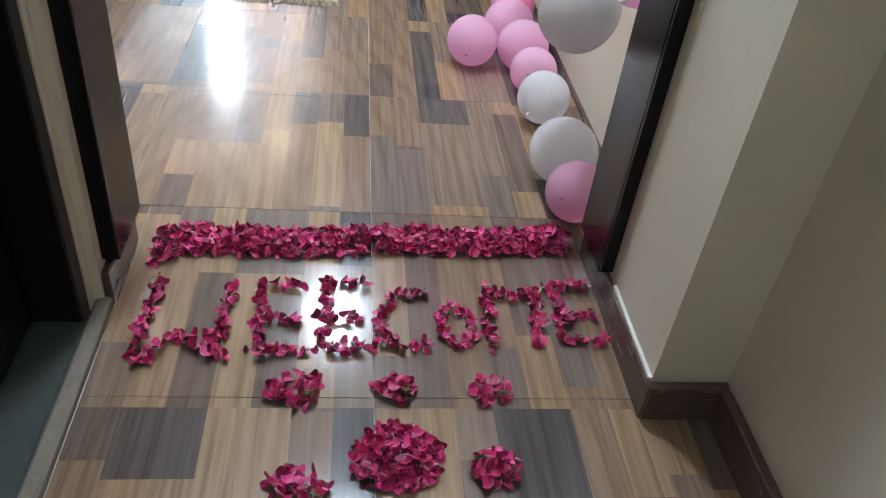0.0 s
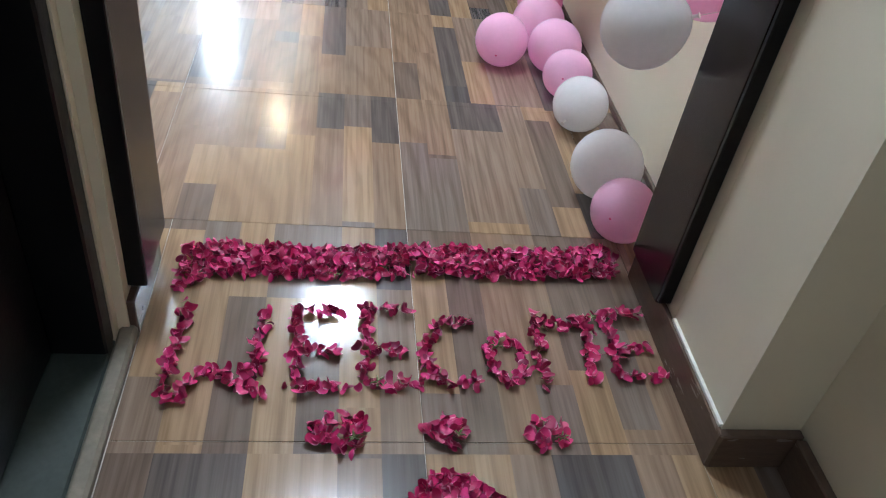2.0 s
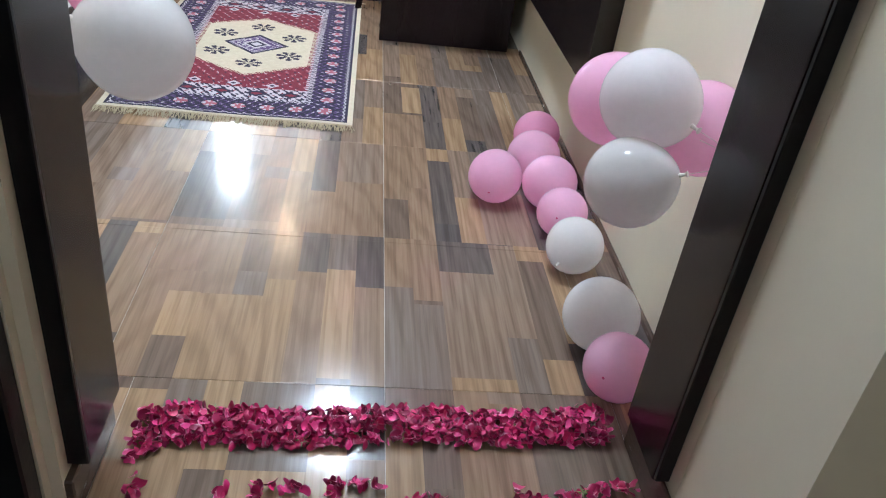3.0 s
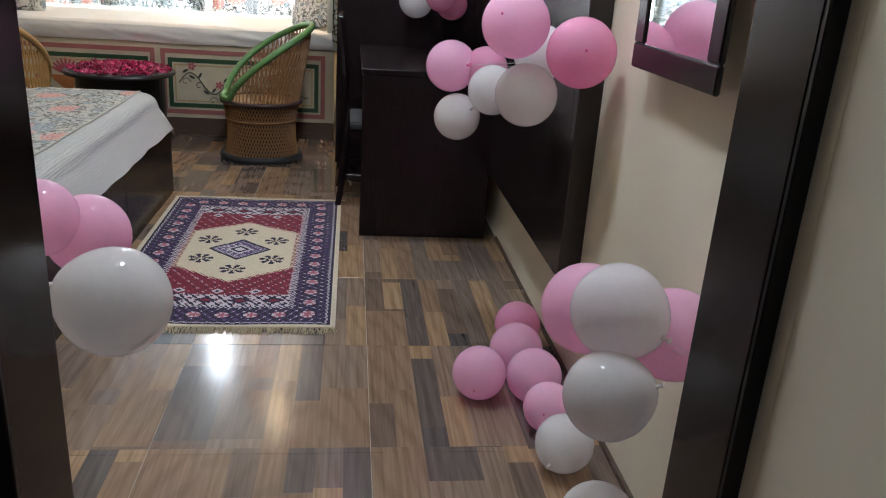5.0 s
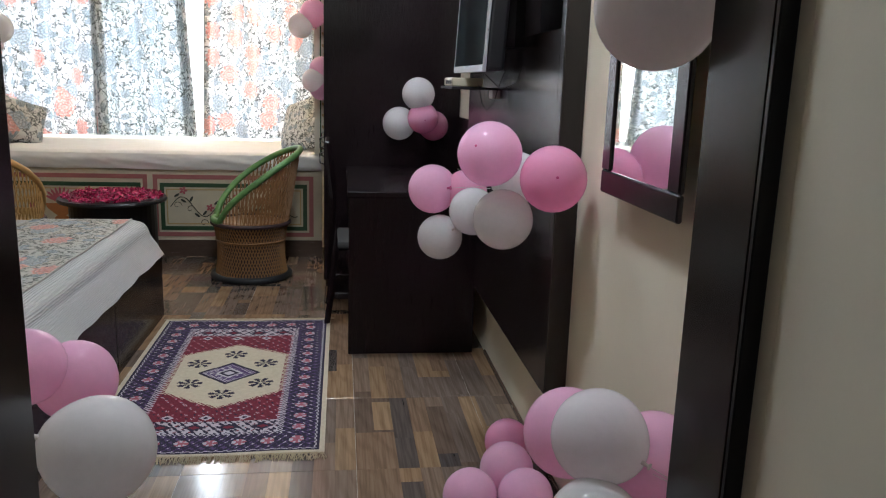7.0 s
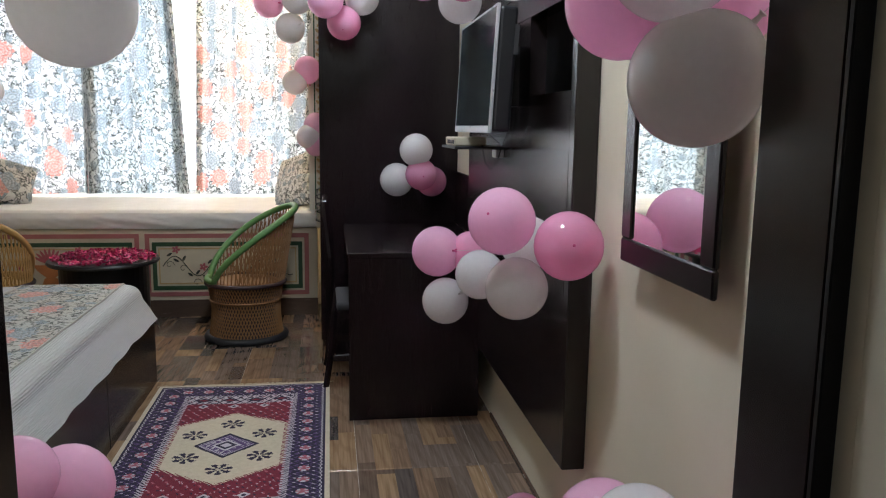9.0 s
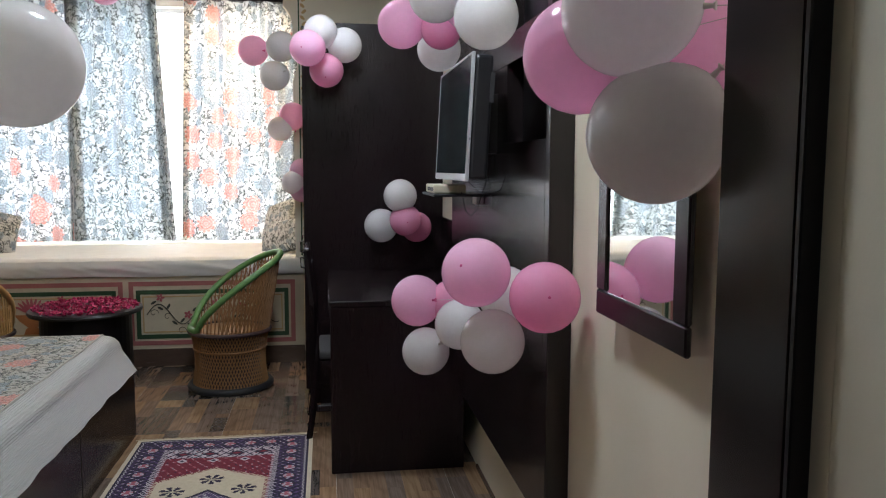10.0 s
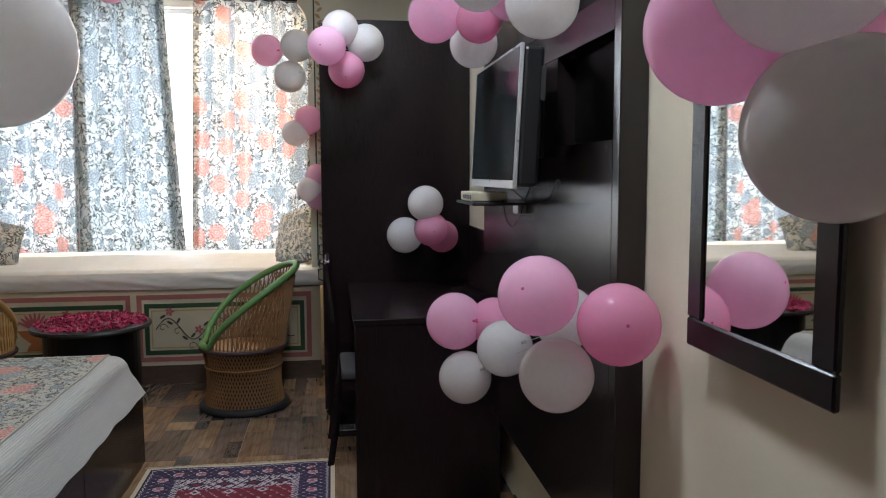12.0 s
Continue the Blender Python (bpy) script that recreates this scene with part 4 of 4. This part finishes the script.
part("backing", box(RX0 + 0.001, RX1 - 0.001, RY0 + 0.008, RY1 - 0.008, 0.001, 0.0055), WOOL[0], rug)
fr = random.Random(7)
for y0, s in ((RY0 + 0.006, -1), (RY1 - 0.002, 1)):
    bm = bmesh.new()
    for k in range(320):
        x = RX0 + rx * (k + fr.random()) / 320
        L = fr.uniform(0.028, 0.06) * (1.0 if s < 0 else 0.6)
        dx = fr.gauss(0, 0.014)
        tube([(x, y0, 0.007), (x + dx * 0.4, y0 + s * L * 0.5, 0.007 + fr.uniform(0, 0.004)), (x + dx, y0 + s * L, 0.003)], 0.0016, 4, bm=bm)
    part("fringe", bm, plain("fringe_cotton", (0.42, 0.34, 0.22), 0.95), rug, "pale cotton fringe")
settle(rug)

# ---- desk, wardrobe, wall panel ----
desk = thing("desk", (0.30, 3.0, 0), "dark stained wooden writing desk with solid ends", "desk")
part("end_panel", box(-0.02, 0.612, 2.456, 2.486, 0.0, 0.795, 0.002), DARK, desk)
part("top", box(-0.026, 0.662, 2.452, 3.596, 0.797, 0.824, 0.003), DARK, desk)
part("back_panel", box(0.59, 0.61, 2.487, 3.595, 0.05, 0.795), DARK, desk)
part("apron", box(0.0, 0.02, 2.487, 3.595, 0.68, 0.795), DARK, desk)
settle(desk)
ward = thing("wardrobe", (0.25, 4.1, 0), "tall dark stained wooden wardrobe with chrome handles", "wardrobe")
part("side", box(-0.14, 0.676, 3.60, 3.63, 0.0, 2.285, 0.002), DARK, ward)
part("body", box(-0.13, 0.676, 3.632, 4.62, 0.06, 2.28), DARK, ward)
for ya in (3.64, 4.135):
    d = part("door", box(-0.165, -0.132, ya, ya + 0.485, 0.08, 2.27, 0.004), DARK, ward)
    for zz in (0.84, 0.94):
        part("handle", tube([(-0.166, ya + 0.24, zz - 0.04), (-0.195, ya + 0.24, zz - 0.03), (-0.195, ya + 0.24, zz + 0.03), (-0.166, ya + 0.24, zz + 0.04)], 0.006, 6), CHROME, d, "chrome bow handle")
settle(ward)

PX = 0.605
panel = thing("wall_panel", (0.64, 1.9, 0.355), "dark veneer wall panel with square openings behind the television", "wall panel")
y0, y1 = 1.05, 2.80
part("end_stile", box(PX, 0.679, y0, 1.10, 0.355, 2.36, 0.003), PANELV, panel)
part("lower_panel", box(PX, 0.679, 1.1002, 1.795, 0.355, 1.525, 0.001), PANELV, panel)
part("lower_panel", box(PX, 0.679, 1.7975, y1, 0.355, 1.525, 0.001), PANELV, panel)
part("middle_panel", box(PX, 0.679, 1.60, y1, 1.5255, 1.80, 0.001), PANELV, panel)
part("rail", box(PX, 0.679, 1.1002, y1, 1.8005, 1.90, 0.001), PANELV, panel)
part("middle_panel", box(PX, 0.679, 1.60, y1, 1.9005, 2.20, 0.001), PANELV, panel)
part("rail", box(PX, 0.679, 1.1002, y1, 2.2005, 2.36, 0.001), PANELV, panel)
for za, zb in ((1.526, 1.8), (1.901, 2.2)):
    part("recess_back", box(0.664, 0.679, 1.175, 1.5995, za, zb), BLACK, panel)
settle(panel)
tagged(obj("splashback", box(0.664, 0.679, 2.802, 3.599, 0.826, 1.145, 0.002), DARK), "dark veneer splashback above the desk", "splashback")

# television on its bracket
tv = thing("television", (0.46, 1.83, 1.39), "flat television with a silver lower bezel on a wall bracket", "television")
part("screen", box(0.4335, 0.44, 1.478, 2.182, 1.418, 1.816), SCREEN, tv)
bm = box(0.432, 0.445, 1.47, 1.4775, 1.392, 1.825, 0.002)
box(0.432, 0.445, 2.1825, 2.19, 1.392, 1.825, 0.002, bm=bm)
box(0.432, 0.445, 1.4777, 2.1823, 1.8165, 1.825, 0.002, bm=bm)
box(0.432, 0.445, 1.4777, 2.1823, 1.392, 1.4175, 0.002, bm=bm)
part("bezel", bm, SILVER, tv)
part("back_shell", box(0.4455, 0.51, 1.474, 2.186, 1.40, 1.82, 0.012, 2), BPLAST, tv)
part("bracket", box(0.511, 0.604, 1.75, 1.92, 1.50, 1.72, 0.004), BPLAST, tv)
part("speaker_slot", box(0.50, 0.5145, 1.470, 1.4745, 1.66, 1.76), SEATPAD, tv)
settle(tv)
tv.rotation_euler = (0, radians(3), 0)
shelf = thing("wall_shelf", (0.52, 2.0, 1.325), "small glass shelf fixed under the television", "shelf")
part("plate", box(0.38, 0.604, 1.86, 2.22, 1.327, 1.337, 0.003), BPLAST, shelf)
part("support", box(0.57, 0.604, 1.98, 2.06, 1.29, 1.326, 0.003), SILVER, shelf)
settle(shelf)
stb = thing("set_top_box", (0.47, 2.05, 1.337), "beige set-top box on the small shelf", "set-top box")
part("case", box(0.39, 0.52, 1.93, 2.17, 1.338, 1.373, 0.004), BEIGE, stb)
for k in range(5):
    part("port", box(0.3885, 0.392, 1.945 + k * 0.036, 1.968 + k * 0.036, 1.347, 1.362), BPLAST, stb)
settle(stb)
cab = thing("cable", (0.55, 1.95, 1.30), "black cable hanging under the television", "cable")
part("cord", tube([(0.50, 1.92, 1.345), (0.52, 1.94, 1.27), (0.545, 1.96, 1.245), (0.575, 1.97, 1.275), (0.59, 1.97, 1.33), (0.60, 1.90, 1.40)], 0.0022, 6), BPLAST, cab)
part("cord", tube([(0.50, 1.85, 1.40), (0.55, 1.70, 1.33), (0.59, 1.62, 1.36), (0.602, 1.58, 1.42)], 0.002, 6), BPLAST, cab)
settle(cab)

# desk chair
dc = thing("desk_chair", (0.05, 3.17, 0), "dark stained wooden chair pushed under the desk", "chair")
for ya in (2.955, 3.37):
    part("back_leg", tube([(-0.135, ya, 0.0), (-0.105, ya, 0.20), (-0.085, ya, 0.43), (-0.10, ya, 0.72), (-0.135, ya, 1.01)], 0.019, 6), DARK, dc)
    part("front_leg", tube([(0.27, ya, 0.0), (0.27, ya, 0.42)], 0.018, 6), DARK, dc)
    part("stretcher", box(-0.095, 0.255, ya - 0.01, ya + 0.01, 0.15, 0.185, 0.003), DARK, dc)
    part("side_rail", box(-0.075, 0.255, ya - 0.011, ya + 0.011, 0.38, 0.43, 0.003), DARK, dc)
part("top_rail", box(-0.148, -0.12, 2.973, 3.352, 0.93, 1.02, 0.005), DARK, dc)
part("back_rail", box(-0.115, -0.095, 2.973, 3.352, 0.66, 0.71, 0.004), DARK, dc)
for k in range(4):
    part("back_slat", box(-0.125, -0.108, 3.03 + k * 0.08, 3.055 + k * 0.08, 0.711, 0.929, 0.003), DARK, dc)
part("seat", box(-0.08, 0.29, 2.94, 3.385, 0.432, 0.475, 0.015, 3), SEATPAD, dc, "worn grey padded seat")
settle(dc)

# mirror
mir = thing("wall_mirror", (0.66, 0.465, 1.09), "rectangular mirror in a dark wooden frame on the wall", "mirror")
MY0, MY1, MZ0, MZ1, FW = 0.217, 0.705, 1.082, 1.80, 0.060
part("glass", box(0.634, 0.639, MY0 + FW - 0.006, MY1 - FW + 0.006, MZ0 + FW - 0.006, MZ1 - FW + 0.006), MIRROR, mir)
for b4 in ((MY0, MY1, MZ0, MZ0 + FW), (MY0, MY1, MZ1 - FW, MZ1), (MY0, MY0 + FW, MZ0 + FW + 0.0004, MZ1 - FW - 0.0004), (MY1 - FW, MY1, MZ0 + FW + 0.0004, MZ1 - FW - 0.0004)):
    part("frame_rail", box(0.628, 0.6425, *b4, 0.004), DARK, mir)
part("back_batten", box(0.643, 0.679, MY0 + 0.09, MY1 - 0.09, MZ0 + 0.09, MZ1 - 0.09), BLACK, mir)
settle(mir)


# ---- balloons ----
def balloon_mesh():
    bm = bmesh.new()
    n, k = 28, 20
    top = bm.verts.new((0, 0, 1.0))
    rings = []
    for j in range(1, k):
        a = math.pi * j / k
        z, r = math.cos(a), math.sin(a)
        z2 = z if z > 0 else z * (1 + 0.09 * (-z) ** 2.6)
        r2 = r * (1 - 0.05 * max(0, -z) ** 2)
        rings.append([bm.verts.new((r2 * math.cos(2 * math.pi * i / n), r2 * math.sin(2 * math.pi * i / n), z2)) for i in range(n)])
    bot = bm.verts.new((0, 0, -1.10))
    for i in range(n):
        bm.faces.new((top, rings[0][i], rings[0][(i + 1) % n]))
        bm.faces.new((bot, rings[-1][(i + 1) % n], rings[-1][i]))
    for a, b2 in zip(rings, rings[1:]):
        for i in range(n):
            bm.faces.new((a[i], b2[i], b2[(i + 1) % n], a[(i + 1) % n]))
    for f in bm.faces:
        f.smooth = True
    return bm


def balloon(x, y, z, r, material, knot_to, place, tied=True):
    word = {PINK: "pale pink", ROSE: "deep pink", WHITE: "white"}[material]
    t = thing("balloon", (x, y, z), f"{word} round rubber balloon {place}", "balloon", "party balloons")
    d = Vector(knot_to) - Vector((x, y, z))
    q = (-d).to_track_quat("Z", "Y")
    t.rotation_mode = "QUATERNION"
    t.rotation_quaternion = q
    t.scale = (r, r, r)
    bm = balloon_mesh()
    part("envelope", bm, material, t)
    part("knot", lathe([(0.05, -1.085), (0.04, -1.17), (0.035, -1.22), (0.075, -1.27), (0.06, -1.275)], 10), KNOTW if material is WHITE else KNOT, t)
    if tied:
        part("string", tube([(0, 0, -1.22), (0, 0, -d.length / r)], 0.0007 / r, 4), KNOTW, t, "thin white thread")
    if material is not WHITE:
        part("tip", lathe([(0.012, 0.996), (0.042, 0.997), (0.03, 1.008), (0.008, 1.012)], 12), KNOT, t, "darker rubber tip")


P_, R_, W_ = PINK, ROSE, WHITE
CLUSTERS = [
    ("beside the doorway", (-0.66, -0.134, 0.85), [(-0.455, -0.036, 0.739, 0.091, W_), (-0.565, 0.20, 0.77, 0.078, P_), (-0.625, 0.13, 0.825, 0.070, P_)]),
    ("in a bunch by the doorway", (0.57, -0.134, 0.66), [(0.428, 0.209, 0.628, 0.097, P_), (0.443, 0.063, 0.688, 0.094, W_), (0.410, -0.03, 0.558, 0.085, W_), (0.562, 0.067, 0.637, 0.093, P_)]),
    ("tied to the wall panel", (0.604, 1.25, 1.03), [(0.31, 1.82, 0.93, 0.099, P_), (0.371, 0.943, 1.154, 0.095, P_), (0.55, 0.89, 1.09, 0.097, R_), (0.42, 0.95, 0.96, 0.090, W_), (0.446, 1.63, 0.871, 0.092, W_), (0.34, 1.78, 0.74, 0.091, W_), (0.50, 1.15, 1.06, 0.085, W_), (0.44, 1.78, 0.93, 0.085, R_)]),
    ("taped on the wardrobe side", (0.41, 3.599, 1.16), [(0.29, 3.48, 1.10, 0.100, W_), (0.42, 3.34, 1.14, 0.091, R_), (0.50, 3.49, 1.09, 0.091, R_), (0.39, 3.34, 1.28, 0.096, W_)]),
    ("hanging beside the door head", (-0.60, -0.134, 1.78), [(-0.518, 0.225, 1.60, 0.101, W_)]),
    ("in a bunch high by the doorway", (0.58, -0.134, 1.66), [(0.382, 0.118, 1.620, 0.095, P_), (0.414, 0.0, 1.672, 0.099, W_), (0.460, -0.008, 1.488, 0.105, W_), (0.545, 0.06, 1.635, 0.090, P_)]),
    ("hanging by the wardrobe top", (0.0, 3.599, 2.12), [(-0.49, 4.20, 2.20, 0.098, P_), (-0.30, 4.0, 2.20, 0.096, W_), (-0.05, 3.30, 2.18, 0.093, W_), (-0.12, 3.25, 2.085, 0.098, P_), (0.08, 3.35, 2.12, 0.097, W_), (-0.02, 3.35, 1.98, 0.095, R_), (-0.35, 4.10, 2.03, 0.097, W_)]),
    ("tied above the television", (0.604, 1.85, 2.08), [(0.281, 2.10, 2.018, 0.098, P_), (0.35, 1.60, 2.03, 0.094, W_), (0.43, 2.01, 1.99, 0.082, R_), (0.445, 1.20, 1.886, 0.097, W_), (0.46, 2.28, 1.95, 0.095, W_), (0.49, 1.75, 2.03, 0.09, P_)]),
    ("against the printed curtain", (-0.22, 4.659, 1.55), [(-0.345, 4.50, 1.71, 0.086, W_), (-0.255, 4.52, 1.80, 0.095, P_), (-0.255, 4.50, 1.335, 0.085, W_), (-0.20, 4.53, 1.42, 0.085, P_), (-0.20, 4.53, 1.28, 0.085, P_)]),
    ("beside the alcove", (-2.95, 4.659, 1.6), [(-2.30, 4.35, 1.61, 0.098, W_), (-2.49, 4.35, 1.70, 0.10, P_), (-2.49, 4.35, 1.56, 0.10, P_), (-2.38, 4.40, 1.52, 0.09, W_)]),
    ("hung at the top of the window", (-1.5, 4.4, 2.859), [(-1.40, 4.2, 2.56, 0.10, P_), (-1.59, 4.2, 2.585, 0.10, P_)]),
]
for place, knot_at, items in CLUSTERS:
    for x, y, z, r, mt in items:
        balloon(x, y, z, r, mt, knot_at, place)
for x, y, z, r, mt, kx, ky, kz in ((0.545, 1.275, 0.084, 0.083, ROSE, 0.6, 1.5, 0.10), (0.496, 1.06, 0.092, 0.09, PINK, 0.5, 1.4, 0.12), (0.347, 0.905, 0.087, 0.086, PINK, 0.45, 1.2, 0.16), (0.519, 0.882, 0.09, 0.088, PINK, 0.6, 1.1, 0.1),
                                   (0.528, 0.712, 0.078, 0.077, PINK, 0.62, 0.9, 0.03), (0.525, 0.52, 0.082, 0.081, WHITE, 0.44, 0.42, 0.05), (0.516, 0.185, 0.094, 0.093, WHITE, 0.6, 0.2, 0.05), (0.516, 0.009, 0.081, 0.080, PINK, 0.62, 0.12, 0.05)):
    balloon(x, y, z, r, mt, (kx, ky, kz), "resting on the floor by the wall", False)

# ---- lamps ----
lamp = thing("ceiling_light", (-0.12, 2.62, 2.86), "small square white ceiling light panel", "ceiling light")
part("rim", box(-0.21, -0.03, 2.53, 2.71, 2.835, 2.859, 0.004), CEIL, lamp)
part("diffuser", box(-0.195, -0.045, 2.545, 2.695, 2.825, 2.834), LEDM, lamp)
settle(lamp)
lamp2 = thing("ceiling_light", (-0.1, 0.7, 2.86), "small square white ceiling light panel", "ceiling light")
part("rim", box(-0.245, 0.045, 0.555, 0.845, 2.835, 2.859, 0.004), CEIL, lamp2)
part("diffuser", box(-0.225, 0.025, 0.575, 0.825, 2.825, 2.834), LEDM, lamp2)
settle(lamp2)
spot = thing("downlight", (-0.62, 5.2, 2.86), "warm round downlight in the alcove ceiling", "ceiling light")
part("collar", lathe([(0.07, 2.835), (0.075, 2.845), (0.075, 2.859)], 24, c=(-0.62, 5.2, 0)), CHROME, spot)
part("lens", lathe([(0.055, 2.82), (0.06, 2.834)], 24, c=(-0.62, 5.2, 0)), WARMM, spot)
settle(spot)
# unseen fitting, added to go with the assumed corridor lamp
hl = thing("hall_light", (-0.36, -2.3, 2.7), "unseen square white corridor ceiling light, added behind the camera", "ceiling light")
part("diffuser", box(-0.67 + 0.12, -0.17, -2.55, -2.05, 2.60, 2.699, 0.01), CEIL, hl)
settle(hl)

# ---- floor tiles ----
def tile_mesh(w, d):
    bm = box(-w / 2, w / 2, -d / 2, d / 2, -0.0055, 0.0, 0.0005)
    me = bpy.data.meshes.new("tile")
    bm.to_mesh(me)
    bm.free()
    me.materials.append(WOODTILE)
    return me


cuts = {}
YS = [-0.605 * k for k in range(7, 0, -1)] + [0.0, 0.605, 1.26, 1.90] + [1.90 + 0.625 * k for k in range(1, 6)]
XS = [-0.605 * k for k in range(5, 0, -1)] + [0.0, 0.511]
for ya, yb in zip(YS, YS[1:]):
    for xa, xb in zip(XS + [0.511], (XS + [0.511])[1:] + [0.679 if ya > -0.1 else 0.66]):
        if xb - xa < 0.02:
            continue
        if yb <= 0.01 and xb < -0.5:
            continue
        xlo = xa
        if yb <= 0.01 and xa < -0.53:
            xlo = -0.531
        if ya >= -0.65 and yb <= 0.01 and xa > 0.5:
            continue
        key = (round(xb - xlo, 4), round(yb - ya, 4))
        if key not in cuts:
            cuts[key] = tile_mesh(key[0] - 0.0012, key[1] - 0.0012)
        o = bpy.data.objects.new("tile", cuts[key])
        scene.collection.objects.link(o)
        o.parent = floor
        o.location = ((xlo + xb) / 2, (ya + yb) / 2, 0)
for xa, xb in [(a, min(b, -0.531)) for a, b in zip(XS, XS[1:]) if a < -0.55] + [(0.511, 0.679)]:
    o = bpy.data.objects.new("tile", tile_mesh(xb - xa - 0.0012, 0.1335))
    scene.collection.objects.link(o)
    o.parent = floor
    o.location = ((xa + xb) / 2, -0.0675, 0)
